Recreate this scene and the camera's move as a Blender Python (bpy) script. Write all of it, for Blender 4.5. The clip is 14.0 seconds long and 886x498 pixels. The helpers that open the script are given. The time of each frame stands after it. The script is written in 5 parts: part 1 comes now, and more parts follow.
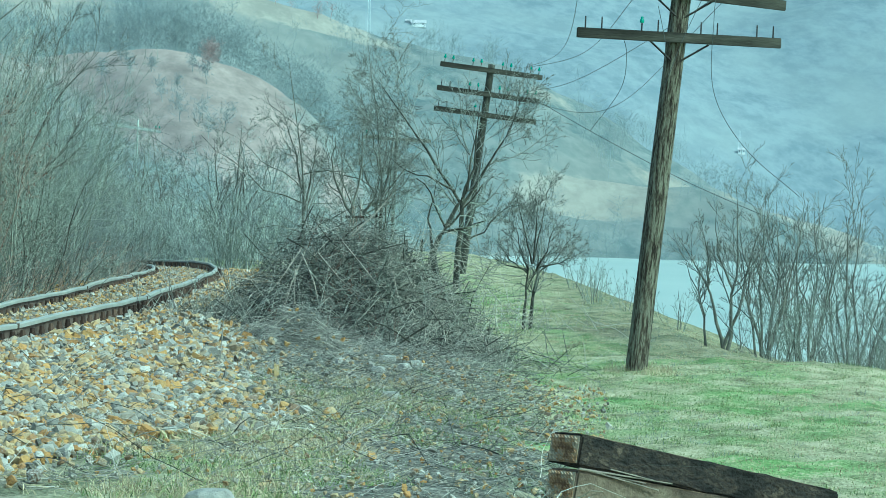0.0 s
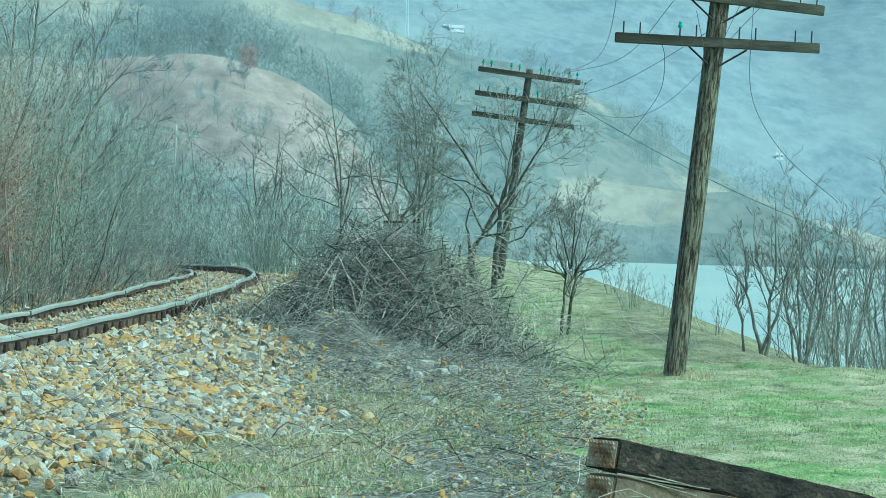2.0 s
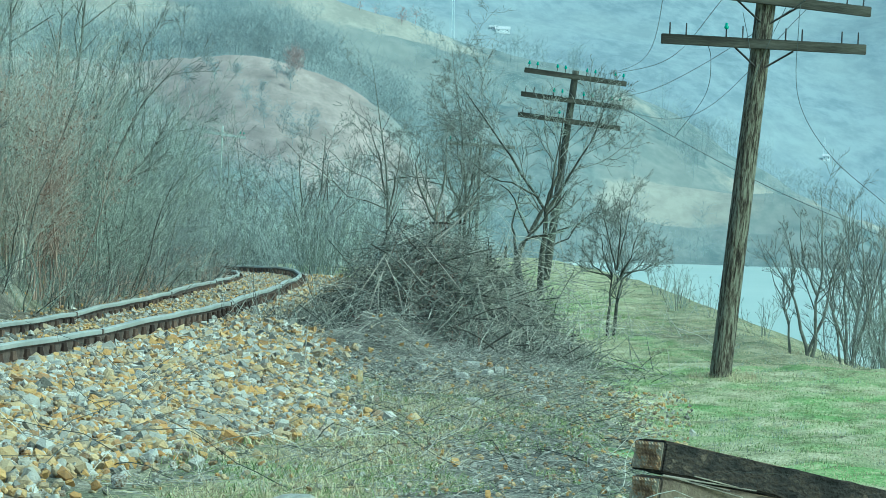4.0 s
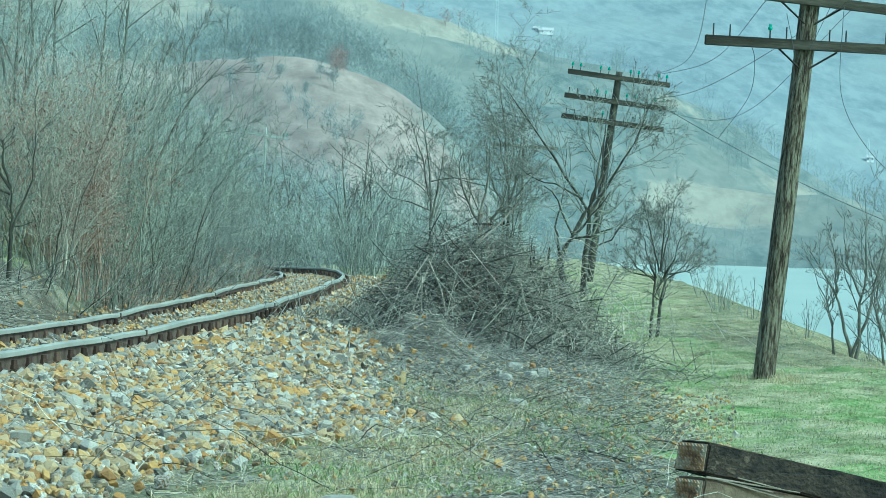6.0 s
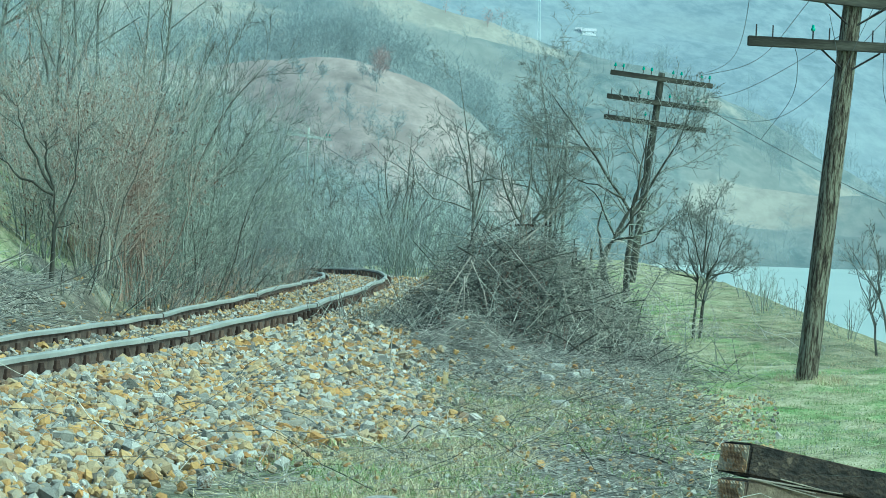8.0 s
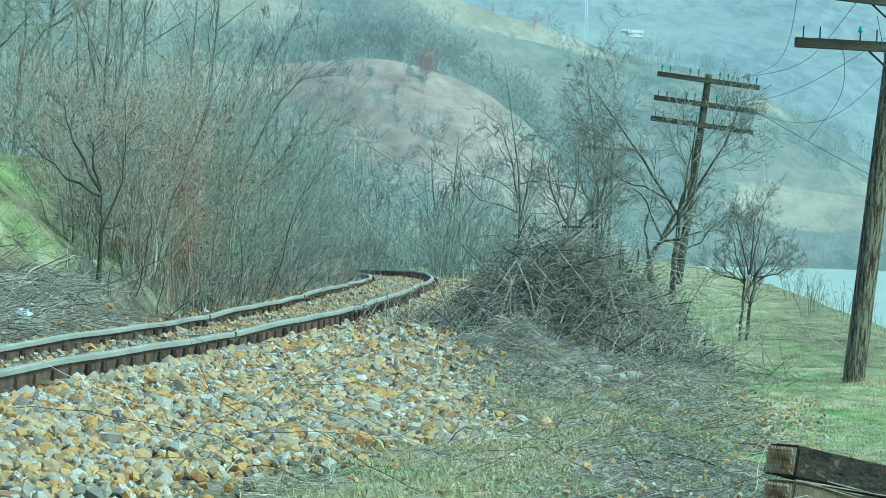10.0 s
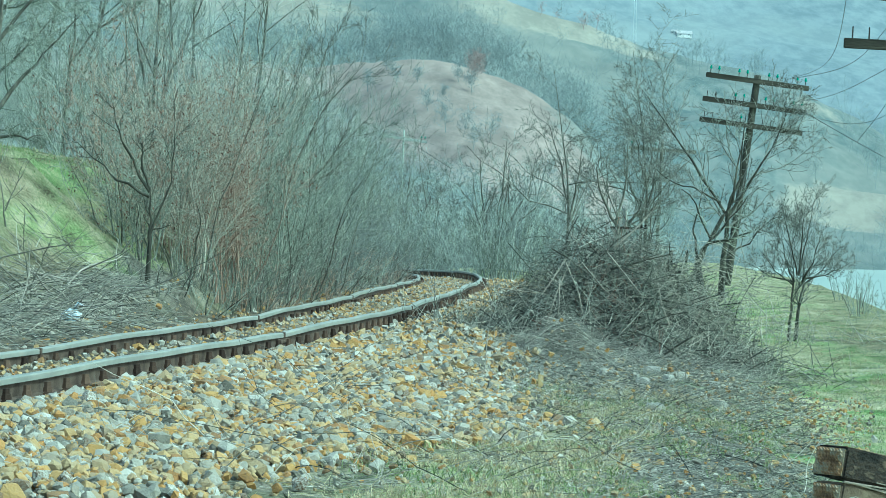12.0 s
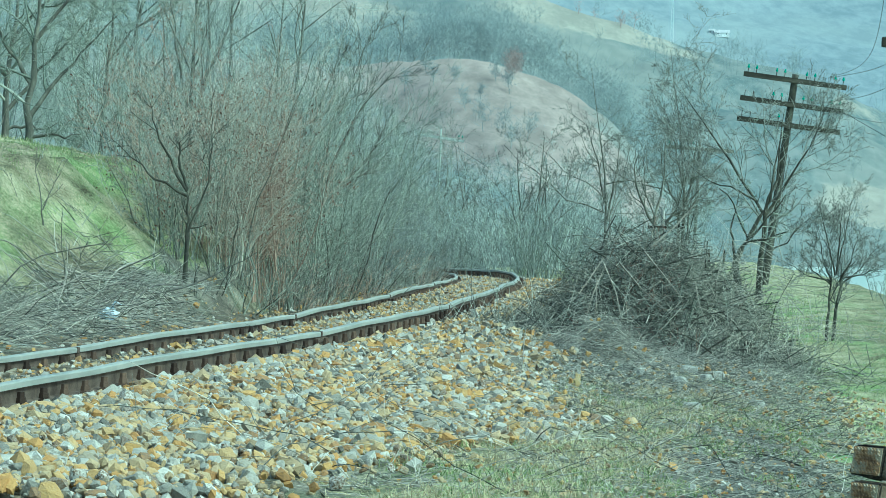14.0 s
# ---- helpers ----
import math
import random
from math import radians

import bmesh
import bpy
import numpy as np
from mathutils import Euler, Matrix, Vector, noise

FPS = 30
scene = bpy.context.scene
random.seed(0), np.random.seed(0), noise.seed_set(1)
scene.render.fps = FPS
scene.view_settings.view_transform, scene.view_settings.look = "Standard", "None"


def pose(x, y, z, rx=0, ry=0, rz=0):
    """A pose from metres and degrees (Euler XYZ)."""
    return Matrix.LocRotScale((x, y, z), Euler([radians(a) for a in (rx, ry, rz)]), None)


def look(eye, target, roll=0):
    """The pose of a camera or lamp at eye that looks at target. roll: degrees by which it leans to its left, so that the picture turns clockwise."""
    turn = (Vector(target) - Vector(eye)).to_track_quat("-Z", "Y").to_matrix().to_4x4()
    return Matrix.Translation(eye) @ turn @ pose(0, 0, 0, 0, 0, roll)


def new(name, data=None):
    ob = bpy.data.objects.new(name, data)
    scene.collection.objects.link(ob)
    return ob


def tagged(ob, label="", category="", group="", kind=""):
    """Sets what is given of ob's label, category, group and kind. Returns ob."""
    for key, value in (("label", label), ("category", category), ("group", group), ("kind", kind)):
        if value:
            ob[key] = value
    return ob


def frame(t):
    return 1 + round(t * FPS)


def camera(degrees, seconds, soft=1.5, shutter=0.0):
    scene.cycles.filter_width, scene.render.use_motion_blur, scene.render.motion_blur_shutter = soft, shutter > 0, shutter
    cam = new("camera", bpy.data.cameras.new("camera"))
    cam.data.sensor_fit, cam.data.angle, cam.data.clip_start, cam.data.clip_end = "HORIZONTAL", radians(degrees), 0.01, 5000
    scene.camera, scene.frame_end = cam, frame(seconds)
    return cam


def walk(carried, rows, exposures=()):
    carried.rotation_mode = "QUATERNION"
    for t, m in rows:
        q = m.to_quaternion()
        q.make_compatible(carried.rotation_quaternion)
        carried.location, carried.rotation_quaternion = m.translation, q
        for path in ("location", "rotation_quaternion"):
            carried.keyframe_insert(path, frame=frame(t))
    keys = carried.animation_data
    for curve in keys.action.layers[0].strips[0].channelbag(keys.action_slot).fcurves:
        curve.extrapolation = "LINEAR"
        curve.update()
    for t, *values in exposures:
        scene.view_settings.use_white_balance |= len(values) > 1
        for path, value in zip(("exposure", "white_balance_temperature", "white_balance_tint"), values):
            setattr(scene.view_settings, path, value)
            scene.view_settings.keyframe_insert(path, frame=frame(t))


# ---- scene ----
cam = camera(14.0, 14.0, soft=0.7)
EYE = (0.0, 0.0, 1.7)
# seconds, yaw, pitch, roll in degrees: a slow pan to the left on the spot
PAN = [
    (0.0, -4.798, -0.596, -1.590),
    (0.5, -4.674, -0.574, -1.599),
    (1.0, -4.522, -0.552, -1.607),
    (1.5, -4.376, -0.542, -1.616),
    (2.0, -4.195, -0.533, -1.625),
    (2.5, -3.994, -0.531, -1.633),
    (3.0, -3.816, -0.530, -1.642),
    (5.5, -2.943, -0.539, -1.685),
    (6.0, -2.777, -0.536, -1.693),
    (6.5, -2.611, -0.540, -1.702),
    (7.0, -2.448, -0.537, -1.710),
    (7.5, -2.281, -0.537, -1.719),
    (8.0, -2.104, -0.542, -1.728),
    (10.5, -1.170, -0.540, -1.771),
    (11.0, -0.975, -0.545, -1.779),
    (11.5, -0.783, -0.549, -1.788),
    (12.0, -0.592, -0.551, -1.796),
    (12.5, -0.382, -0.548, -1.805),
    (13.0, -0.201, -0.553, -1.814),
    (13.5, -0.053, -0.568, -1.822),
    (14.0, 0.000, -0.583, -1.831),
]
walk(cam, [(t, pose(*EYE, 90 + pitch, roll, yaw)) for t, yaw, pitch, roll in PAN],
     exposures=[(0.0, 0.52, 4780, -36), (14.0, 0.54, 4850, -36)])

# ---- daylight: bright overcast sky with a wide, weak sun ----
SUN_EL, SUN_AZ = radians(48), radians(128)
world = bpy.data.worlds.new("world")
scene.world = world
world.use_nodes = True
wn = world.node_tree
sky = wn.nodes.new("ShaderNodeTexSky")
sky.sky_type = "NISHITA"
sky.sun_disc = False
sky.sun_elevation, sky.sun_rotation = SUN_EL, SUN_AZ
sky.air_density, sky.dust_density = 1.0, 4.0
wn.links.new(sky.outputs[0], wn.nodes["Background"].inputs[0])
wn.nodes["Background"].inputs[1].default_value = 0.12
sun = new("sun", bpy.data.lights.new("sun", "SUN"))
sun.data.energy, sun.data.angle, sun.data.color = 1.5, radians(10), (1.0, 0.95, 0.88)
sun.matrix_world = look((0, 0, 60), (-60 * math.sin(SUN_AZ) / math.tan(SUN_EL), -60 * math.cos(SUN_AZ) / math.tan(SUN_EL), 0))


# ---- materials ----
def material(name, stops, scale=3.0, rough=0.85, metal=0.0, bump=0.0, fine=None, stretch=(1, 1, 1), by=None, spec=0.3, grain=0.45):
    """Colour ramp over two scales of noise (or over a random value: by = 'object' or 'island'), with fine relief."""
    m = bpy.data.materials.new(name)
    m.use_nodes = True
    nt = m.node_tree
    add, link = nt.nodes.new, nt.links.new
    b = nt.nodes["Principled BSDF"]
    b.inputs["Roughness"].default_value, b.inputs["Metallic"].default_value = rough, metal
    b.inputs["Specular IOR Level"].default_value = spec
    tc, mp = add("ShaderNodeTexCoord"), add("ShaderNodeMapping")
    mp.inputs["Scale"].default_value = stretch
    link(tc.outputs["Object"], mp.inputs["Vector"])
    big, small = add("ShaderNodeTexNoise"), add("ShaderNodeTexNoise")
    big.inputs["Scale"].default_value, big.inputs["Detail"].default_value = scale, 4
    small.inputs["Scale"].default_value, small.inputs["Detail"].default_value = fine or scale * 9, 5
    for n in (big, small):
        link(mp.outputs[0], n.inputs["Vector"])
    mix = add("ShaderNodeMath")
    mix.operation = "MULTIPLY_ADD"
    mix.inputs[1].default_value = grain
    link(small.outputs[0], mix.inputs[0])
    half = add("ShaderNodeMath")
    half.operation = "MULTIPLY_ADD"
    half.inputs[1].default_value, half.inputs[2].default_value = 1.5, -0.46
    link(big.outputs[0], half.inputs[0])
    if by:
        info = add("ShaderNodeObjectInfo" if by == "object" else "ShaderNodeNewGeometry")
        rnd = info.outputs["Random" if by == "object" else "Random Per Island"]
        tone = add("ShaderNodeMath")
        tone.operation = "MULTIPLY_ADD"
        tone.inputs[1].default_value, tone.inputs[2].default_value = 1.0 - grain * 0.33, -grain * 0.33
        link(rnd, tone.inputs[0])
        link(tone.outputs[0], mix.inputs[2])
    else:
        link(half.outputs[0], mix.inputs[2])
    ramp = add("ShaderNodeValToRGB")
    while len(ramp.color_ramp.elements) < len(stops):
        ramp.color_ramp.elements.new(0.5)
    for e, (p, c) in zip(ramp.color_ramp.elements, stops):
        e.position, e.color = p, (*c, 1)
    link(mix.outputs[0], ramp.inputs[0])
    link(ramp.outputs[0], b.inputs["Base Color"])
    if bump:
        bp = add("ShaderNodeBump")
        bp.inputs["Strength"].default_value, bp.inputs["Distance"].default_value = 0.8, bump
        link(small.outputs[0], bp.inputs["Height"])
        link(bp.outputs[0], b.inputs["Normal"])
    return m


STONES = [(0.0, (0.1, 0.092, 0.078)), (0.08, (0.24, 0.23, 0.2)), (0.18, (0.38, 0.36, 0.305)), (0.28, (0.4, 0.31, 0.19)), (0.42, (0.5, 0.395, 0.235)), (0.55, (0.52, 0.335, 0.125)),
          (0.66, (0.42, 0.24, 0.085)), (0.73, (0.22, 0.165, 0.115)), (0.78, (0.41, 0.385, 0.33)), (0.86, (0.46, 0.44, 0.385)), (0.95, (0.6, 0.58, 0.52)), (0.985, (0.14, 0.09, 0.05))]
M = {
    "bark_dark": material("bark_dark", [(0.2, (0.03, 0.03, 0.025)), (0.55, (0.075, 0.074, 0.06)), (0.85, (0.17, 0.17, 0.135))], 9, bump=0.01, stretch=(1, 1, 0.3)),
    "twig_dark": material("twig_dark", [(0.1, (0.0845, 0.0884, 0.078)), (0.5, (0.208, 0.212, 0.189)), (0.9, (0.429, 0.429, 0.384))], by="island"),
    "bark": material("bark", [(0.2, (0.0805, 0.0805, 0.069)), (0.55, (0.172, 0.17, 0.144)), (0.85, (0.31, 0.305, 0.253))], 9, bump=0.01, stretch=(1, 1, 0.3)),
    # Next two: bark paled and cooled to paint distance haze into the colour.
    "bark_far_haze": material("bark_far_haze", [(0.2, (0.184, 0.207, 0.201)), (0.55, (0.31, 0.333, 0.322)), (0.85, (0.46, 0.483, 0.46))], 2),
    "bark_haze": material("bark_haze", [(0.1, (0.32, 0.36, 0.335)), (0.5, (0.48, 0.525, 0.485)), (0.9, (0.62, 0.66, 0.61))], by="island"),
    "twig": material("twig", [(0.1, (0.15, 0.175, 0.145)), (0.5, (0.32, 0.35, 0.295)), (0.9, (0.56, 0.58, 0.5))], by="island"),
    "twig_pale": material("twig_pale", [(0.1, (0.24, 0.235, 0.2)), (0.5, (0.45, 0.43, 0.36)), (0.9, (0.66, 0.62, 0.53))], by="island"),
    "twig_red": material("twig_red", [(0.1, (0.2, 0.14, 0.11)), (0.5, (0.42, 0.305, 0.24)), (0.9, (0.6, 0.49, 0.4))], by="island"),
    "brush": material("brush", [(0.1, (0.042, 0.044, 0.039)), (0.45, (0.17, 0.17, 0.15)), (0.75, (0.37, 0.365, 0.32)), (0.93, (0.68, 0.66, 0.58))], by="island"),
    "leaf_dead": material("leaf_dead", [(0.1, (0.12, 0.06, 0.045)), (0.5, (0.24, 0.13, 0.1)), (0.9, (0.34, 0.22, 0.17))], by="island"),
    "cut_wood": material("cut_wood", [(0.1, (0.14, 0.12, 0.1)), (0.5, (0.3, 0.27, 0.23)), (0.9, (0.5, 0.45, 0.38))], 6, stretch=(1, 1, 0.3)),
    "peeled_wood": material("peeled_wood", [(0.1, (0.24, 0.22, 0.19)), (0.5, (0.46, 0.43, 0.37)), (0.9, (0.66, 0.62, 0.54))], 6, stretch=(1, 1, 0.3)),
    "pole_wood": material("pole_wood", [(0.34, (0.012, 0.01, 0.009)), (0.48, (0.045, 0.034, 0.026)), (0.6, (0.09, 0.075, 0.055)), (0.74, (0.19, 0.175, 0.13)), (0.92, (0.3, 0.29, 0.225))], 36, bump=0.04, stretch=(1, 1, 0.13), fine=150, grain=0.8),
    "arm_wood": material("arm_wood", [(0.2, (0.018, 0.017, 0.014)), (0.5, (0.048, 0.045, 0.036)), (0.85, (0.11, 0.104, 0.084))], 7, bump=0.01, stretch=(0.15, 1, 1)),
    "beam_wood": material("beam_wood", [(0.3, (0.01, 0.0095, 0.009)), (0.5, (0.03, 0.027, 0.024)), (0.6, (0.055, 0.043, 0.033)), (0.68, (0.024, 0.022, 0.02)), (0.82, (0.12, 0.095, 0.07))], 9, bump=0.03, stretch=(0.55, 1, 1), fine=38),
    "beam_top": material("beam_top", [(0.2, (0.08, 0.06, 0.04)), (0.55, (0.2, 0.15, 0.1)), (0.85, (0.32, 0.27, 0.2))], 5, bump=0.02, stretch=(0.3, 1, 1)),
    "plate": material("plate", [(0.3, (0.2, 0.12, 0.07)), (0.48, (0.44, 0.28, 0.15)), (0.62, (0.4, 0.36, 0.28)), (0.8, (0.56, 0.44, 0.3))], 12, rough=0.7, bump=0.004),
    "rail_side": material("rail_side", [(0.2, (0.06, 0.044, 0.034)), (0.5, (0.12, 0.09, 0.07)), (0.85, (0.19, 0.15, 0.12))], 5, bump=0.004, fine=80),
    "rail_head": material("rail_head", [(0.2, (0.33, 0.335, 0.3)), (0.55, (0.42, 0.425, 0.38)), (0.85, (0.52, 0.515, 0.46))], 3, rough=0.5, spec=0.4, stretch=(1, 0.3, 1)),
    "fastener": material("fastener", [(0.2, (0.04, 0.026, 0.02)), (0.5, (0.09, 0.06, 0.045)), (0.85, (0.16, 0.11, 0.08))], 12, by="object"),
    "sleeper": material("sleeper", [(0.2, (0.06, 0.045, 0.035)), (0.5, (0.13, 0.1, 0.075)), (0.85, (0.22, 0.18, 0.13))], 4, bump=0.02),
    "stone": material("stone", STONES, 9, bump=0.01, grain=0.12, by="island"),
    "stone_one": material("stone_one", STONES, 9, bump=0.01, grain=0.12, by="object"),
    "rock_white": material("rock_white", [(0.2, (0.3, 0.29, 0.26)), (0.5, (0.46, 0.45, 0.41)), (0.85, (0.62, 0.6, 0.55))], 14, bump=0.03),
    "grass": material("grass", [(0.05, (0.11, 0.15, 0.06)), (0.4, (0.24, 0.32, 0.12)), (0.7, (0.36, 0.43, 0.19)), (0.95, (0.56, 0.54, 0.32))], by="island"),
    "straw": material("straw", [(0.05, (0.24, 0.2, 0.12)), (0.4, (0.54, 0.47, 0.3)), (0.7, (0.7, 0.62, 0.42)), (0.95, (0.44, 0.48, 0.23))], by="island"),
    "straw_grey": material("straw_grey", [(0.05, (0.14, 0.135, 0.12)), (0.5, (0.36, 0.34, 0.3)), (0.95, (0.6, 0.57, 0.5))], by="island"),
    "insulator": material("insulator", [(0.2, (0.03, 0.24, 0.15)), (0.8, (0.1, 0.48, 0.33))], 8, rough=0.12, spec=0.7),
    "iron": material("iron", [(0.2, (0.02, 0.02, 0.02)), (0.8, (0.07, 0.06, 0.055))], 20, rough=0.6, metal=0.4),
    "wire": material("wire", [(0.2, (0.06, 0.07, 0.07)), (0.8, (0.12, 0.13, 0.13))], 3, rough=0.5, metal=0.5),
    "bag": material("bag", [(0.3, (0.25, 0.4, 0.55)), (0.48, (0.55, 0.65, 0.75)), (0.7, (0.85, 0.87, 0.88))], 26, rough=0.35),
    "tag": material("tag", [(0.2, (0.5, 0.36, 0.16)), (0.8, (0.7, 0.56, 0.3))], 12),
    "house_wall": material("house_wall", [(0.2, (0.72, 0.74, 0.76)), (0.8, (0.84, 0.85, 0.86))], 1),
    "house_roof": material("house_roof", [(0.2, (0.4, 0.42, 0.45)), (0.8, (0.6, 0.6, 0.62))], 1),
    "pane": material("pane", [(0.2, (0.1, 0.13, 0.16)), (0.8, (0.16, 0.2, 0.24))], 1, rough=0.2),
    "mast": material("mast", [(0.2, (0.6, 0.66, 0.7)), (0.8, (0.72, 0.76, 0.8))], 1, rough=0.6),
}


def ground_material():
    """Turf, trampled dry grass, ballast dirt and grey brushwood litter, laid out along the track."""
    m = bpy.data.materials.new("ground")
    m.use_nodes = True
    nt = m.node_tree
    add, link = nt.nodes.new, nt.links.new
    b = nt.nodes["Principled BSDF"]
    b.inputs["Roughness"].default_value = 0.95
    b.inputs["Specular IOR Level"].default_value = 0.15
    tc = add("ShaderNodeTexCoord")

    along = add("ShaderNodeMapping")
    along.inputs["Scale"].default_value = (1, 0.8, 1)
    link(tc.outputs["Object"], along.inputs["Vector"])

    def noise_at(scale, detail=5):
        n = add("ShaderNodeTexNoise")
        n.inputs["Scale"].default_value, n.inputs["Detail"].default_value = scale, detail
        link(along.outputs[0], n.inputs["Vector"])
        return n.outputs[0]

    def ramp(source, stops):
        r = add("ShaderNodeValToRGB")
        while len(r.color_ramp.elements) < len(stops):
            r.color_ramp.elements.new(0.5)
        for e, (p, c) in zip(r.color_ramp.elements, stops):
            e.position, e.color = p, (*c, 1)
        link(source, r.inputs[0])
        return r.outputs[0]

    def blend(fac, a, c):
        x = add("ShaderNodeMix")
        x.data_type = "RGBA"
        link(fac, x.inputs[0])
        link(a, x.inputs[6])
        link(c, x.inputs[7])
        return x.outputs[2]

    cover = add("ShaderNodeAttribute")
    cover.attribute_name = "cover"
    sep = add("ShaderNodeSeparateColor")
    link(cover.outputs["Color"], sep.inputs[0])
    big, mid, fine = noise_at(0.8), noise_at(2.6), noise_at(30, 7)
    m1 = add("ShaderNodeMath")
    m1.operation = "MULTIPLY_ADD"
    m1.inputs[1].default_value = 0.55
    link(mid, m1.inputs[0])
    half = add("ShaderNodeMath")
    half.operation = "MULTIPLY"
    half.inputs[1].default_value = 0.45
    link(fine, half.inputs[0])
    link(half.outputs[0], m1.inputs[2])
    turf = ramp(m1.outputs[0], [(0.34, (0.12, 0.13, 0.06)), (0.45, (0.21, 0.33, 0.115)), (0.53, (0.31, 0.43, 0.165)), (0.62, (0.54, 0.52, 0.32))])
    straw = ramp(m1.outputs[0], [(0.35, (0.13, 0.12, 0.07)), (0.47, (0.36, 0.36, 0.21)), (0.6, (0.58, 0.54, 0.36))])
    patch = ramp(big, [(0.36, (0, 0, 0)), (0.56, (1, 1, 1))])
    field = blend(patch, turf, straw)
    dirt = ramp(m1.outputs[0], [(0.3, (0.045, 0.04, 0.031)), (0.5, (0.15, 0.127, 0.094)), (0.65, (0.33, 0.275, 0.195))])
    litter = ramp(m1.outputs[0], [(0.34, (0.045, 0.043, 0.037)), (0.48, (0.165, 0.155, 0.13)), (0.64, (0.38, 0.355, 0.3))])
    c1 = blend(sep.outputs[0], field, dirt)
    c2 = blend(sep.outputs[1], c1, litter)
    c3 = blend(sep.outputs[2], c2, straw)
    link(c3, b.inputs["Base Color"])
    bp = add("ShaderNodeBump")
    bp.inputs["Strength"].default_value, bp.inputs["Distance"].default_value = 1.0, 0.05
    link(fine, bp.inputs["Height"])
    link(bp.outputs[0], b.inputs["Normal"])
    return m


def hill_material(name, woods, fields, scale, cut):
    """Bare woods and pale meadows in large patches."""
    m = bpy.data.materials.new(name)
    m.use_nodes = True
    nt = m.node_tree
    add, link = nt.nodes.new, nt.links.new
    b = nt.nodes["Principled BSDF"]
    b.inputs["Roughness"].default_value = 1.0
    b.inputs["Specular IOR Level"].default_value = 0.0
    tc, cover = add("ShaderNodeTexCoord"), add("ShaderNodeAttribute")
    cover.attribute_name = "cover"
    n1, n2 = add("ShaderNodeTexNoise"), add("ShaderNodeTexNoise")
    n1.inputs["Scale"].default_value, n1.inputs["Detail"].default_value = scale, 5
    n2.inputs["Scale"].default_value, n2.inputs["Detail"].default_value = scale * 14, 9
    n2.inputs["Roughness"].default_value = 0.7
    mp = add("ShaderNodeMapping")
    mp.inputs["Scale"].default_value = (1, 0.3, 1)
    link(tc.outputs["Object"], mp.inputs["Vector"])
    for n in (n1, n2):
        link(mp.outputs[0], n.inputs["Vector"])
    ramps = []
    n4 = add("ShaderNodeTexNoise")
    n4.inputs["Scale"].default_value, n4.inputs["Detail"].default_value, n4.inputs["Roughness"].default_value = scale * 5, 9, 0.72
    link(mp.outputs[0], n4.inputs["Vector"])
    for n, stops in ((n2, woods), (n4, fields)):
        r = add("ShaderNodeValToRGB")
        r.color_ramp.elements[0].position, r.color_ramp.elements[1].position = 0.4, 0.6
        r.color_ramp.elements[0].color, r.color_ramp.elements[1].color = (*stops[0], 1), (*stops[1], 1)
        link(n.outputs[0], r.inputs[0])
        ramps.append(r.outputs[0])
    n3 = add("ShaderNodeTexNoise")
    n3.inputs["Scale"].default_value, n3.inputs["Detail"].default_value = scale * 2.2, 6
    link(mp.outputs[0], n3.inputs["Vector"])
    soft = add("ShaderNodeMapRange")
    soft.inputs[1].default_value, soft.inputs[2].default_value, soft.inputs[4].default_value = 0.45, 0.65, 0.6
    link(n3.outputs[0], soft.inputs[0])
    olive = add("ShaderNodeMix")
    olive.data_type = "RGBA"
    olive.inputs[7].default_value = (*[0.45 * a + 0.55 * b for a, b in zip(woods[1], fields[0])], 1)
    link(soft.outputs[0], olive.inputs[0])
    link(ramps[0], olive.inputs[6])
    ramps[0] = olive.outputs[2]
    jag = add("ShaderNodeMath")
    jag.operation = "MULTIPLY_ADD"
    jag.inputs[1].default_value = 0.9
    link(n2.outputs[0], jag.inputs[0])
    link(cover.outputs["Fac"], jag.inputs[2])
    edge = add("ShaderNodeMapRange")
    edge.inputs[1].default_value, edge.inputs[2].default_value = cut, cut + 0.25
    link(jag.outputs[0], edge.inputs[0])
    x = add("ShaderNodeMix")
    x.data_type = "RGBA"
    link(edge.outputs[0], x.inputs[0])
    link(ramps[0], x.inputs[6])
    link(ramps[1], x.inputs[7])
    link(x.outputs[2], b.inputs["Base Color"])
    return m


# ---- building helpers ----
rng = np.random.default_rng(7)


def mesh_from(name, verts, faces, mat):
    me = bpy.data.meshes.new(name)
    verts, faces = np.asarray(verts, dtype=np.float32), np.asarray(faces, dtype=np.int32)
    k = faces.shape[1]
    me.vertices.add(len(verts))
    me.vertices.foreach_set("co", verts.ravel())
    me.loops.add(faces.size)
    me.loops.foreach_set("vertex_index", faces.ravel())
    me.polygons.add(len(faces))
    me.polygons.foreach_set("loop_start", np.arange(0, faces.size, k, dtype=np.int32))
    me.update(calc_edges=True)
    me.polygons.foreach_set("use_smooth", [False] * len(faces))
    me.materials.append(mat)
    return me


def thing(name, at=(0, 0, 0), label="", category="", group="", kind="", turn=0):
    """An Empty at the base of a thing."""
    ob = new(name)
    ob.empty_display_size = 0.1
    ob.matrix_world = pose(*at, 0, 0, turn)
    return tagged(ob, label, category, group, kind)


def child(name, me, parent, label="", kind="", at=None):
    ob = new(name, me)
    ob.parent = parent
    if at is not None:
        ob.matrix_basis = at
    return tagged(ob, label, "", "", kind)


def part(name, bm, mat, parent, label="", smooth=False, at=None):
    me = bpy.data.meshes.new(name)
    bm.to_mesh(me)
    bm.free()
    me.materials.append(mat)
    if smooth:
        me.polygons.foreach_set("use_smooth", [True] * len(me.polygons))
    return child(name, me, parent, label, at=at)


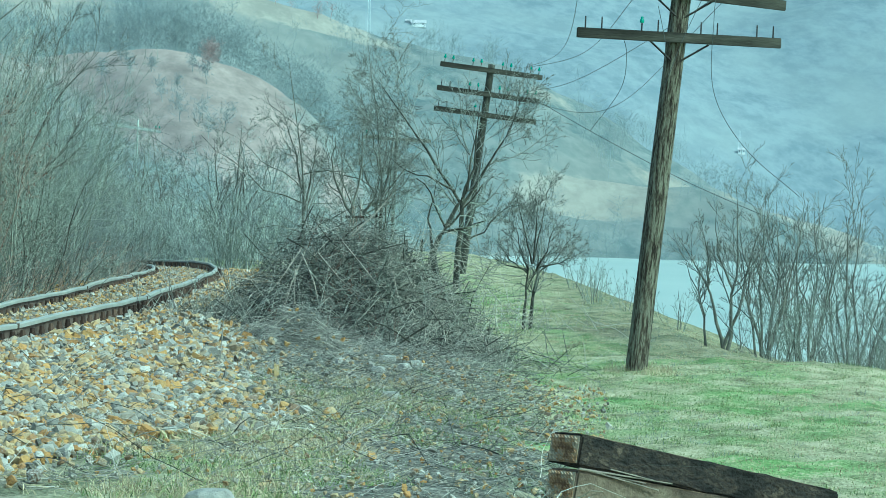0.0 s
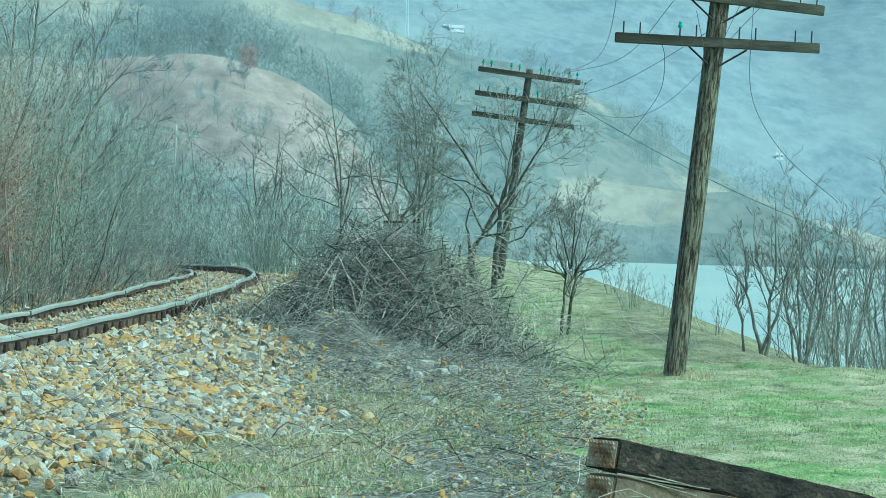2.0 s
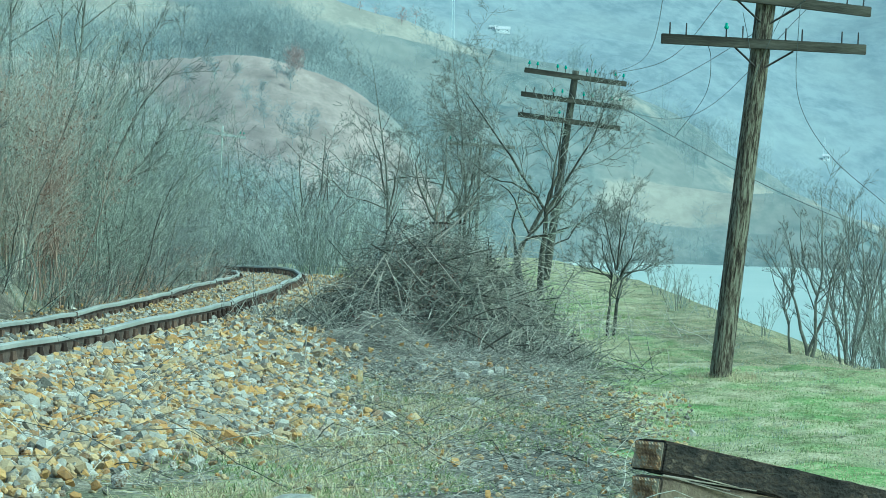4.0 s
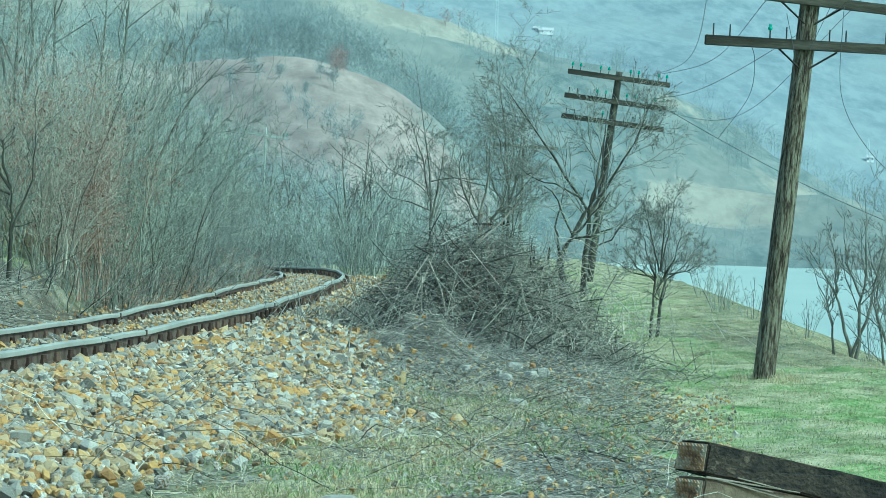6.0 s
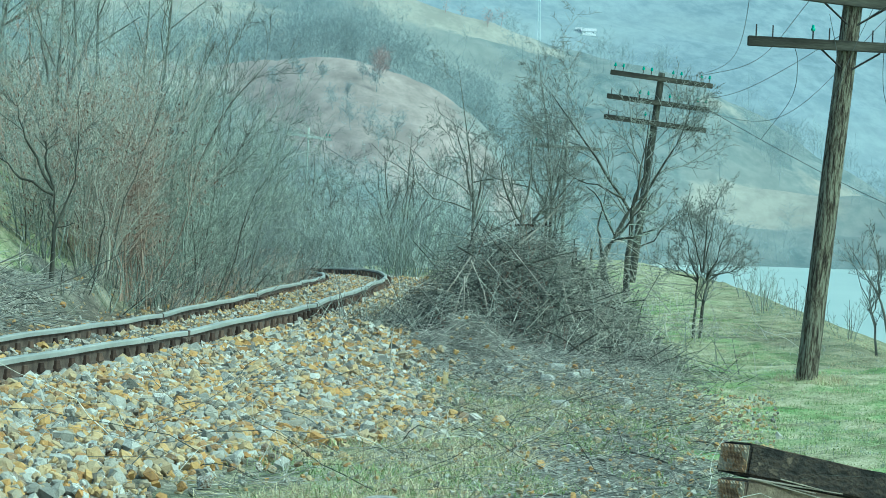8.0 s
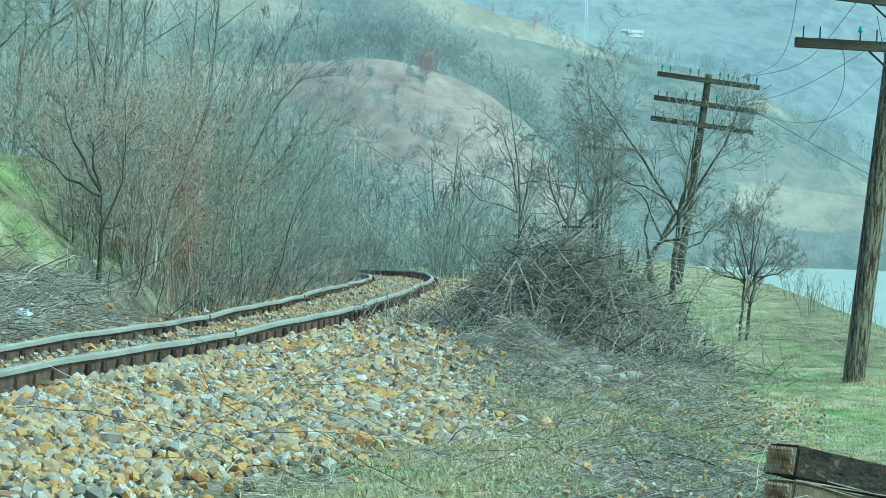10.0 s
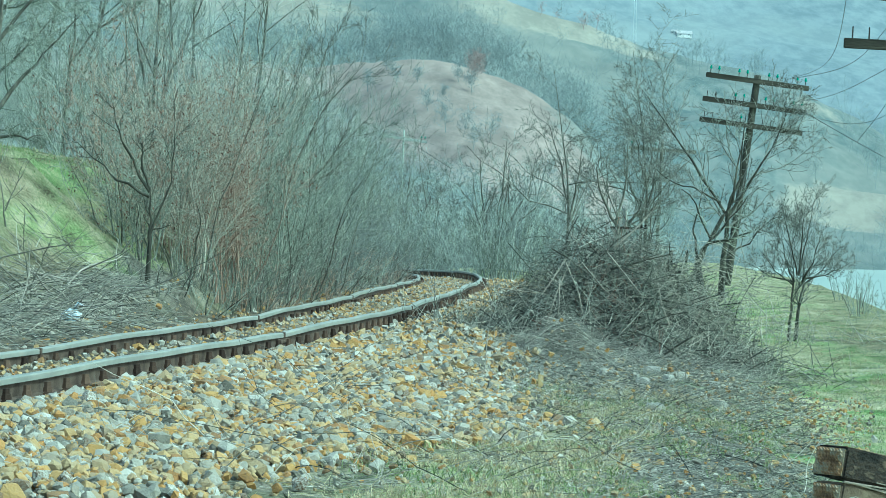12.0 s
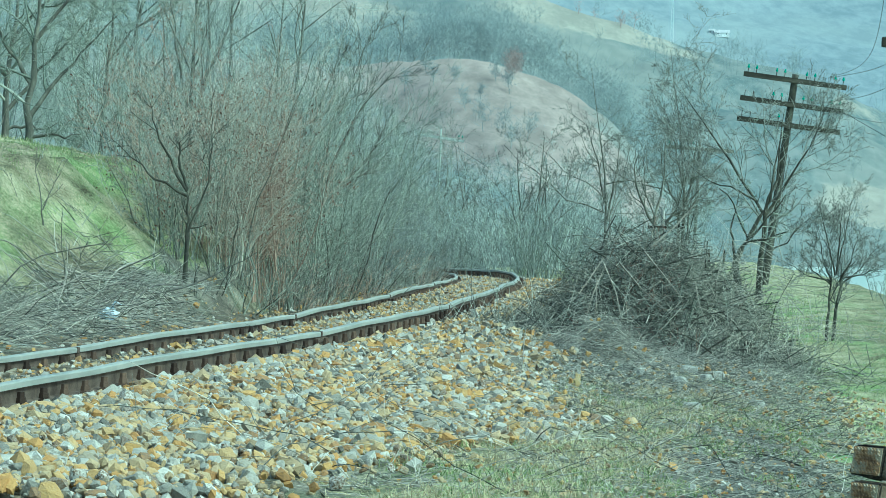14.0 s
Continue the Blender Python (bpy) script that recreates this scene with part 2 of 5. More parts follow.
def box(sx, sy, sz, at=(0, 0, 0), bevel=0.0, rough=0.0):
    bm = bmesh.new()
    bmesh.ops.create_cube(bm, size=1, matrix=Matrix.Translation(at) @ Matrix.Diagonal((sx, sy, sz, 1)))
    if bevel:
        bmesh.ops.bevel(bm, geom=bm.edges[:], offset=bevel, segments=2, affect="EDGES")
    if rough:
        for v in bm.verts:
            v.co += Vector(noise.noise_vector(v.co * 6)) * rough
    return bm


def tubes(P, R, sides=3):
    """Tapered tubes: P (n, k, 3) points and R (n, k) radii. Returns vertices and quads."""
    n, k, _ = P.shape
    T = np.gradient(P, axis=1)
    T /= np.linalg.norm(T, axis=2, keepdims=True) + 1e-9
    ref = np.where(np.abs(T[..., 2:3]) > 0.9, np.array([1.0, 0, 0]), np.array([0, 0, 1.0]))
    A = np.cross(T, ref)
    A /= np.linalg.norm(A, axis=2, keepdims=True) + 1e-9
    B = np.cross(T, A)
    ang = np.arange(sides) * 2 * math.pi / sides
    V = P[:, :, None] + R[:, :, None, None] * (A[:, :, None] * np.cos(ang)[:, None] + B[:, :, None] * np.sin(ang)[:, None])
    idx = np.arange(n * k * sides).reshape(n, k, sides)
    nx = np.roll(idx, -1, axis=2)
    F = np.stack([idx[:, :-1], nx[:, :-1], nx[:, 1:], idx[:, 1:]], axis=-1).reshape(-1, 4)
    return V.reshape(-1, 3), F


def merged(batches, name, mat, sides=3):
    vs, fs, o = [], [], 0
    for P, R in batches:
        v, f = tubes(P, R, sides)
        vs.append(v)
        fs.append(f + o)
        o += len(v)
    me = mesh_from(name, np.concatenate(vs), np.concatenate(fs), mat)
    me.polygons.foreach_set("use_smooth", [True] * len(me.polygons))
    return me


def unit(v):
    return v / (np.linalg.norm(v, axis=-1, keepdims=True) + 1e-9)


def limbs(start, way, length, r0, r1, k=5, wob=0.12, lift=0.0):
    """n wandering, tapering limbs from start along way."""
    n = len(start)
    P = np.zeros((n, k, 3))
    P[:, 0] = start
    d = unit(way)
    for i in range(1, k):
        d = unit(d + rng.normal(0, wob, (n, 3)) + np.array([0, 0, lift]))
        P[:, i] = P[:, i - 1] + d * (length / (k - 1))[:, None]
    f = np.linspace(0, 1, k)
    return P, r0[:, None] * (1 - f) + r1[:, None] * f


def offshoots(batch, count, lo, hi, spread, ratio, thin, k=5, wob=0.15, lift=0.05, rmin=0.0025):
    """count side shoots on each limb, between lo and hi of its length."""
    P, R = batch
    n, kk, _ = P.shape
    pick = np.repeat(np.arange(n), count)
    t = rng.uniform(lo, hi, len(pick)) * (kk - 1)
    i = np.minimum(t.astype(int), kk - 2)
    f = (t - i)[:, None]
    a, b = P[pick, i], P[pick, i + 1]
    start = a * (1 - f) + b * f
    tan = unit(b - a)
    side = unit(np.cross(tan, rng.normal(0, 1, (len(pick), 3))))
    ang = np.radians(rng.uniform(spread * 0.6, spread * 1.3, len(pick)))[:, None]
    way = tan * np.cos(ang) + side * np.sin(ang)
    full = np.linalg.norm(P[:, -1] - P[:, 0], axis=1)[pick]
    length = full * ratio * rng.uniform(0.55, 1.25, len(pick)) * (1.15 - 0.55 * t / (kk - 1))
    r = np.maximum((R[pick, i] * (1 - f[:, 0]) + R[pick, i + 1] * f[:, 0]) * thin, rmin)
    return limbs(start, way, length, r, np.maximum(r * 0.35, rmin * 0.7), k, wob, lift)


# ---- the lie of the land ----
GAUGE, CANT, RAIL_TOP = 1.505, 0.08, 0.5
# heading of the right-hand rail (sideways per metre ahead) along y: nearly straight, then a sharp bend to the left
LINE_Y = np.arange(-60, 400.01, 0.1)
LINE_S = np.interp(LINE_Y, [-60, 0, 23, 33, 38, 42, 50, 60, 70, 80, 88, 93, 98, 104, 115, 140, 170, 400],
                   [0.14, 0.14, 0.138, 0.135, 0.125, 0.103, 0.078, 0.06, 0.032, 0.022, 0.017, -0.01, -0.14, -0.28, -0.44, -0.62, -0.7, -0.9])
LINE_X = np.concatenate([[0.0], np.cumsum((LINE_S[1:] + LINE_S[:-1]) * 0.05)])
LINE_X += -0.51 - np.interp(41.3, LINE_Y, LINE_X)
LINE_L = np.concatenate([[0.0], np.cumsum(np.sqrt(1 + LINE_S[1:] ** 2) * 0.1)])
LINE_L -= np.interp(71.0, LINE_Y, LINE_L)


def rail_x(y):
    return np.interp(np.asarray(y, dtype=float), LINE_Y, LINE_X)


def rail_drop(y):
    return np.interp(np.asarray(y, dtype=float), [62, 70, 79, 90, 98, 105, 120, 140], [0, -0.07, -0.19, -0.31, -0.33, -0.41, -0.62, -0.9])


def ballast_edge(y):
    """How far the loose stones spread to the right of the rail."""
    return np.interp(y, [20, 23, 25, 28, 31, 35, 40, 60], [2.2, 2.6, 3.0, 3.3, 2.8, 2.1, 1.9, 1.6])


def field_edge(y):
    """Distance from the rail at which the littered slope meets the turf."""
    return np.interp(y, [20, 27, 34, 45, 60, 80], [6.2, 5.8, 5.3, 4.8, 4.3, 4.5])


def fbm(x, y, f, octaves=3):
    """Cheap smooth noise out of crossing waves."""
    v = 0
    for o in range(octaves):
        a = f * 1.9 ** o
        v = v + (np.sin(a * x * 1.3 + 2.1 * o + 1.7 * np.sin(a * y * 0.7 + o)) * np.cos(a * y * 1.1 - 1.3 * o + 1.4 * np.sin(a * x * 0.6))) * 0.55 ** o
    return v


def ground_z(x, y):
    x, y = np.asarray(x, dtype=float), np.asarray(y, dtype=float)
    s = x - rail_x(y)
    drop = rail_drop(y)
    sr = s - np.clip((s - 2.5) / 1.5, 0, 1) * (field_edge(y) - 4.9)
    right = np.interp(sr, [-30, 0.35, 0.7, 1.2, 2.5, 3.6, 4.4, 5.3, 6.5, 40], [0.29, 0.29, 0.26, 0.23, 0.11, 0.03, -0.1, -0.04, 0.0, 0.0])
    nearer = 1.4 * np.clip((y - 40) / 5, 0, 1) * np.clip((60 - y) / 7, 0, 1)
    left = np.interp(-s - GAUGE + nearer * np.clip((-s - GAUGE - 0.8) / 0.6, 0, 1), [-5, 0.5, 1.0, 1.8, 3.1, 4.6, 6.3, 8.5, 40, 200], [0, 0, -0.02, 0.02, 0.6, 1.9, 2.2, 2.45, 7, 26])
    edge = s - np.interp(y, [20, 42.5, 46, 49, 52, 55, 68, 105], [9.5, 10.6, 10.2, 8.8, 7.9, 7.7, 8.0, 9.5])
    fall = -0.5 * np.maximum(edge, 0) ** 1.3 / (0.6 + np.maximum(edge, 0) ** 0.3)
    knoll = 0.5 * np.exp(-((x - 8.6) / 2.6) ** 2 - ((y - 103) / 11) ** 2) + 0.08 * np.exp(-((x - 8.4) / 1.6) ** 2 - ((y - 46) / 3.0) ** 2)
    mound = 0.42 * np.exp(-((x - 1.8) / 0.5) ** 2 - ((y - 39.6) / 1.0) ** 2) + 0.16 * np.exp(-((x - 2.6) / 0.5) ** 2 - ((y - 36) / 1.4) ** 2)
    poleheap = 0.07 * np.exp(-((x - 6.4) ** 2 + ((y - 45.2) * 0.7) ** 2) / 0.16)
    bumps = 0.025 * fbm(x, y, 1.9) * np.clip((np.abs(s + 0.75) - 1.0), 0, 1) + 0.02 * fbm(x, y, 0.35) * np.clip(s - 4, 0, 1)
    bumps = bumps + 0.03 * fbm(x, y, 3.4, 3) * np.clip(s - 4.5, 0, 1) + 0.05 * fbm(x, y, 4.0, 3) * np.clip(-s - 3.3, 0, 1)
    back = -0.06 * np.maximum(y - 116, 0) * np.clip((s + 4) / 6, 0, 1)
    brush = 0.2 * np.exp(-((s + 3.15) / 0.45) ** 2) * np.clip((y - 33) / 3, 0, 1) * np.clip((45 - y) / 3, 0, 1)
    z = brush + right + left + fall + knoll + mound + poleheap + bumps + drop * np.clip(3 - np.abs(s) / 2, 0, 1) + back
    z = z - np.interp(y, [24, 36, 45, 50, 57, 75], [0.34, 0.32, 0.3, 0.24, 0.12, 0.0]) * np.clip((sr - 4.2) / 1.2, 0, 1)
    valley = np.clip((y - 260) / 120, 0, 1) * np.clip((s + 60) / 80, 0, 1)
    return np.maximum(z * (1 - valley) - 16 * valley, -16.0)


def spaced(*runs):
    out = []
    for a, b, step in runs:
        out.extend(np.arange(a, b, step))
    return np.array(out)


gx = spaced((-3000, -400, 200), (-400, -60, 20), (-60, -12, 2), (-12, -5, 0.4), (-5, 11, 0.2), (11, 20, 0.6), (20, 80, 6), (80, 400, 40), (400, 3001, 200))
gy = spaced((-1500, -100, 200), (-100, 10, 10), (10, 18, 1), (18, 48, 0.2), (48, 75, 0.4), (75, 120, 0.8), (120, 200, 4), (200, 500, 20), (500, 3401, 200))
GX, GY = np.meshgrid(gx, gy)
GZ = ground_z(GX, GY)
nxg, nyg = len(gx), len(gy)
idx = np.arange(nxg * nyg).reshape(nyg, nxg)
quads = np.stack([idx[:-1, :-1], idx[:-1, 1:], idx[1:, 1:], idx[1:, :-1]], axis=-1).reshape(-1, 4)
ground_mesh = mesh_from("ground", np.stack([GX, GY, GZ], -1).reshape(-1, 3), quads, ground_material())
ground_mesh.polygons.foreach_set("use_smooth", [True] * len(ground_mesh.polygons))
S = GX - rail_x(GY)
ragged = 0.3 * fbm(GX, GY, 1.4) + 0.25 * fbm(GX, GY, 0.6)
near_dry = np.clip((31 - GY + 2 * ragged) / 4, 0, 1)
dirt = np.clip((ballast_edge(GY) + 0.5 + ragged - S) * 1.5, 0, 1) * np.clip((S + 3.2 + ragged) * 1.5, 0, 1)
litter = np.clip((S - 1.2 - ragged) * 1.5, 0, 1) * np.clip((field_edge(GY) - 0.2 + ragged - S) * 1.5, 0, 1) + np.clip((-S - 2.4) * 2, 0, 1) * np.clip((S + 3.5 + 0.5 * ragged) * 3, 0, 1)
litter = np.clip(litter + 0.9 * (GY > 84) * (S < 4), 0, 1) * (1 - 0.6 * near_dry * (S < 4.0))
dry = np.clip((S - ballast_edge(GY) - 0.2 - 0.6 * ragged) * 1.5, 0, 1) * np.clip((4.2 + 1.2 * ragged - S) * 1.5, 0, 1) * near_dry * 0.65
dry = np.clip(dry + 0.9 * np.clip(S - 6.6 - ragged + 0.03 * (GY - 60), 0, 1) * (GY > 50) + 0.8 * np.exp(-((GX - 6.5) ** 2 + ((GY - 45) * 0.5) ** 2) / 0.5), 0, 1)
shoulder = np.clip((S - 5.2 - 0.06 * np.maximum(GY - 57, 0) - 0.09 * np.maximum(57 - GY, 0) - 1.5 * ragged) * 0.8, 0, 1) * np.clip((GY - 46) / 4, 0, 1)
dirt = np.clip(dirt + 0.65 * shoulder + np.clip(0.5 + 0.4 * fbm(GX, GY, 1.1), 0.15, 0.85) * (S < -3.3), 0, 1)
dry = dry * (1 - 0.5 * shoulder)
attr = ground_mesh.attributes.new("cover", "FLOAT_COLOR", "POINT")
attr.data.foreach_set("color", np.stack([dirt, litter, dry, np.ones_like(dry)], -1).astype(np.float32).ravel())
tagged(new("ground", ground_mesh), "green and straw-coloured turf with a gravelly track bed", "ground", kind="structure")

# ---- the lake in the valley ----
def lake():
    m = material("lake_water", [(0.2, (0.43, 0.5, 0.455)), (0.8, (0.52, 0.58, 0.53))], 0.01, rough=0.4, spec=0.4, bump=0.05, fine=2)
    xs, ys = np.linspace(-200, 2600, 8), np.linspace(60, 2300, 8)
    X, Y = np.meshgrid(xs, ys)
    i = np.arange(64).reshape(8, 8)
    f = np.stack([i[:-1, :-1], i[:-1, 1:], i[1:, 1:], i[1:, :-1]], -1).reshape(-1, 4)
    tagged(new("water", mesh_from("water", np.stack([X, Y, np.full_like(X, -8.5)], -1).reshape(-1, 3), f, m)), "pale still lake water in the valley", "water", kind="structure")


lake()


# ---- hills ----
def hill(name, crest, y_foot, y_crest, mat, label, rough, foot=-13.0, patches=(), wave=0.02):
    """A hillside from its foot to its crest and down behind; crest: (x, z) along it. patches: meadows (x, share of the height, half-widths)."""
    cx, cz = [c[0] for c in crest], [c[1] for c in crest]
    n, k = 260, 90
    xs = np.linspace(cx[0], cx[-1], n)
    top = np.interp(xs, cx, cz)
    sm = np.convolve(np.pad(top, 4, mode="edge"), np.ones(9) / 9, mode="valid")
    v = np.concatenate([np.linspace(0, 1, k - 20), np.linspace(1.05, 2, 20)])
    V, X = np.meshgrid(v, xs, indexing="ij")
    T = sm[None, :]
    up = np.minimum(V, 1.0)
    prof = np.where(V <= 1, up ** 0.9, np.maximum(1 - (V - 1) ** 2, 0))
    Y = y_foot + (y_crest - y_foot) * V + (y_crest - y_foot) * 0.12 * fbm(X, V * 40, wave)
    Z = foot + (T - foot) * prof + rough * fbm(X, Y, wave * 2.5) * np.sin(np.minimum(V, 1) * math.pi) + rough * 0.25 * fbm(X, Y, wave * 9)
    i = np.arange(n * k).reshape(k, n)
    f = np.stack([i[:-1, :-1], i[:-1, 1:], i[1:, 1:], i[1:, :-1]], -1).reshape(-1, 4)
    me = mesh_from(name, np.stack([X, Y, Z], -1).reshape(-1, 3), f, mat)
    me.polygons.foreach_set("use_smooth", [True] * len(me.polygons))
    cover = np.zeros_like(X)
    for px, pv, wx, wv, amount in patches:
        cover = np.maximum(cover, amount * np.clip(1.6 - np.sqrt(((X - px) / wx) ** 2 + ((V - pv) / wv) ** 2), 0, 1))
    a = me.attributes.new("cover", "FLOAT", "POINT")
    a.data.foreach_set("value", cover.astype(np.float32).ravel())
    ob = tagged(new(name, me), label, "hill", kind="structure")
    return ob, (xs, v, X, Y, Z, cover)


# Distance haze is painted into these hill colours, strongest on the far mountain.
far_mat = hill_material("far_woods_hazed", ((0.225, 0.275, 0.31), (0.305, 0.355, 0.39)), ((0.4, 0.44, 0.425), (0.5, 0.53, 0.5)), 0.006, 0.85)
mid_mat = hill_material("mid_woods_hazed", ((0.165, 0.205, 0.21), (0.27, 0.295, 0.285)), ((0.29, 0.285, 0.255), (0.42, 0.4, 0.35)), 0.012, 0.8)
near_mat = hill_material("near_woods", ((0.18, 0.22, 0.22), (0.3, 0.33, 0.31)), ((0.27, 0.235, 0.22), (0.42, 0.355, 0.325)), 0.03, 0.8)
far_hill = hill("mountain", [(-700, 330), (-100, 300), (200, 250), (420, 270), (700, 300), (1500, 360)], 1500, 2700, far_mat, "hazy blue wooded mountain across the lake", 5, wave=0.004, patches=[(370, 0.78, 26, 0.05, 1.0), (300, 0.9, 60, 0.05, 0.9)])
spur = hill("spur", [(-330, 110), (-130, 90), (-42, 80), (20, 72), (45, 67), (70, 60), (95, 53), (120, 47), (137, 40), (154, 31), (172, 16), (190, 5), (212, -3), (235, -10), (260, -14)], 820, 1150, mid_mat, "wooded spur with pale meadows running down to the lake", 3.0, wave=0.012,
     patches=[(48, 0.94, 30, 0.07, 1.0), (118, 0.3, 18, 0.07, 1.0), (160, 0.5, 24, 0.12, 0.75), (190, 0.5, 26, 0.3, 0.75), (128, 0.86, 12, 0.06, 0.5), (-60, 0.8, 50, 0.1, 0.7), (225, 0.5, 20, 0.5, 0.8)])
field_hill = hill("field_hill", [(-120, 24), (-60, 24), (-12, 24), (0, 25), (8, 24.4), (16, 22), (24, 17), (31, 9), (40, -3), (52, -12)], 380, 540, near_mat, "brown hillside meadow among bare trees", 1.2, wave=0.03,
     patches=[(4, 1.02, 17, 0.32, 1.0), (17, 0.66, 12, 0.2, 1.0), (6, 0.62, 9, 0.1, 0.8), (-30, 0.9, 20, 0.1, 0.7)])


# ---- railway track ----
def rail_point(s, shift):
    """A place on the line at the arc length s, shift metres to its right, and its heading."""
    y = float(np.interp(s, LINE_L, LINE_Y))
    a = -math.atan(float(np.interp(y, LINE_Y, LINE_S)))
    return float(rail_x(y)) + shift * math.cos(a), y + shift * math.sin(a), a


JOINTS = (-35.5, -23.5, -11.5, 0.5, 12.5)


def dip(s, shift=0.0):
    """Low joints in worn track, and slight unevenness between them."""
    d = sum(-0.014 * math.exp(-((s - j - shift) / 0.9) ** 2) for j in JOINTS)
    return d + 0.008 * math.sin(s * 0.55 + shift) + 0.004 * math.sin(s * 1.7)


def rail(parent, aside, top, shift):
    """One rail: foot and web in rusty brown, and a worn bright head on them."""
    body = [(-0.065, 0), (0.065, 0), (0.065, 0.012), (0.009, 0.03), (0.009, 0.122), (0.034, 0.134), (0.034, 0.146), (-0.034, 0.146), (-0.034, 0.134), (-0.009, 0.122), (-0.009, 0.03), (-0.065, 0.012)]
    head = [(-0.0362, 0.126), (0.0362, 0.126), (0.0362, 0.162), (0.027, 0.172), (-0.027, 0.172), (-0.0362, 0.162)]
    for name, prof, mat, label in (("rail", body, M["rail_side"], "rusty brown rail"), ("rail_head", head, M["rail_head"], "worn bright rail head")):
        ss = np.arange(-58, 80, 0.4)
        k, vs, fs = len(prof), [], []
        for s in ss:
            x, y, a = rail_point(s, aside)
            z = top - 0.172 + float(rail_drop(y)) + dip(s, shift)
            for px, pz in prof:
                vs.append((x + px * math.cos(a), y + px * math.sin(a), z + pz))
        for i in range(len(ss) - 1):
            for j in range(k):
                fs.append((i * k + j, i * k + (j + 1) % k, (i + 1) * k + (j + 1) % k, (i + 1) * k + j))
        child(name, mesh_from(name, vs, fs, mat), parent, label)


def fastener_mesh():
    """Ribbed base plate, clip and screw with its nut."""
    bm = box(0.16, 0.17, 0.02, (0, 0, 0.01), 0.004)
    for q in (box(0.05, 0.075, 0.03, (0.095, 0, 0.035), 0.008), box(0.05, 0.075, 0.03, (-0.095, 0, 0.035), 0.008)):
        me = bpy.data.meshes.new("clip")
        q.to_mesh(me)
        bm.from_mesh(me)
        q.free()
        bpy.data.meshes.remove(me)
    for x in (0.1, -0.1):
        bmesh.ops.create_cone(bm, cap_ends=True, segments=6, radius1=0.036, radius2=0.03, depth=0.03, matrix=Matrix.Translation((x, 0, 0.062)))
        bmesh.ops.create_cone(bm, cap_ends=True, segments=6, radius1=0.027, radius2=0.024, depth=0.04, matrix=Matrix.Translation((x, 0, 0.09)))
    me = bpy.data.meshes.new("fastener")
    bm.to_mesh(me)
    bm.free()
    me.materials.append(M["fastener"])
    return me


def track():
    t = thing("railway_track", (0, 0, 0), "single railway track curving away on rusty rails and sleepers", "railway track")
    rail(t, 0.0, RAIL_TOP, 0.0)
    rail(t, -GAUGE, RAIL_TOP - CANT, -4.0)
    bm = box(2.5, 0.24, 0.15, (0, 0, -0.075), 0.012, 0.01)
    sleeper = bpy.data.meshes.new("sleeper")
    bm.to_mesh(sleeper)
    bm.free()
    sleeper.materials.append(M["sleeper"])
    fast = fastener_mesh()
    tilt = math.degrees(math.atan(CANT / GAUGE))
    for i in range(205):
        s = -56 + i * 0.6
        x, y, a = rail_point(s, -GAUGE / 2)
        z = RAIL_TOP - 0.172 - CANT / 2 - 0.022 + float(rail_drop(y)) + dip(s) * 0.7
        ob = child("sleeper", sleeper, t, at=pose(x, y, z, 0, -tilt, math.degrees(a) + rng.normal(0, 0.6)))
        for side in (0.75, -0.75):
            child("fastener", fast, ob, "rusty screw fastening", at=pose(side, 0, 0.002) @ Matrix.Diagonal((1.1, 0.95, 1.15, 1)))
    # fishplates at the joints
    for aside, top, shift in ((0.0, RAIL_TOP, 0.0), (-GAUGE, RAIL_TOP - CANT, -4.0)):
        for j in JOINTS:
            x, y, a = rail_point(j + shift, aside)
            z = top - 0.172 + float(rail_drop(y)) + dip(j + shift, shift)
            bm = box(0.075, 0.62, 0.075, (0, 0, 0.078), 0.008)
            for q in (-0.22, -0.08, 0.08, 0.22):
                bmesh.ops.create_cone(bm, cap_ends=True, segments=6, radius1=0.02, radius2=0.02, depth=0.12, matrix=Matrix.Translation((0, q, 0.078)) @ Matrix.Rotation(math.pi / 2, 4, "Y"))
            bmesh.ops.create_cube(bm, size=1, matrix=Matrix.Translation((0, 0, 0.15)) @ Matrix.Diagonal((0.09, 0.07, 0.05, 1)))
            part("fishplate", bm, M["rail_side"], t, "bolted joint plate", at=pose(x, y, z, 0, 0, math.degrees(a)))


track()


# ---- telegraph poles ----
def rod(points, radii, mat, name, parent, label="", sides=8):
    P = np.array(points, dtype=float)[None]
    me = merged([(P, np.array(radii, dtype=float)[None])], name, mat, sides)
    return child(name, me, parent, label)


def pole_shaft(height, r0, r1):
    bm = bmesh.new()
    rings = 26
    prev = None
    for i in range(rings):
        f = i / (rings - 1)
        ring = []
        for j in range(18):
            a = j * math.pi / 9
            groove = 1 + 0.05 * noise.noise(Vector((math.cos(a) * 2.4, math.sin(a) * 2.4, f * 3.0))) - 0.05 * (noise.noise(Vector((math.cos(a) * 5, math.sin(a) * 5, f * 1.4))) > 0.25)
            r = (r0 + (r1 - r0) * f + 0.02 * math.exp(-f * 30)) * groove
            ring.append(bm.verts.new((r * math.cos(a), r * math.sin(a), -0.25 + f * (height + 0.25))))
        if prev:
            for j in range(18):
                bm.faces.new((prev[j], prev[(j + 1) % 18], ring[(j + 1) % 18], ring[j]))
        prev = ring
    bm.faces.new(prev)
    return bm


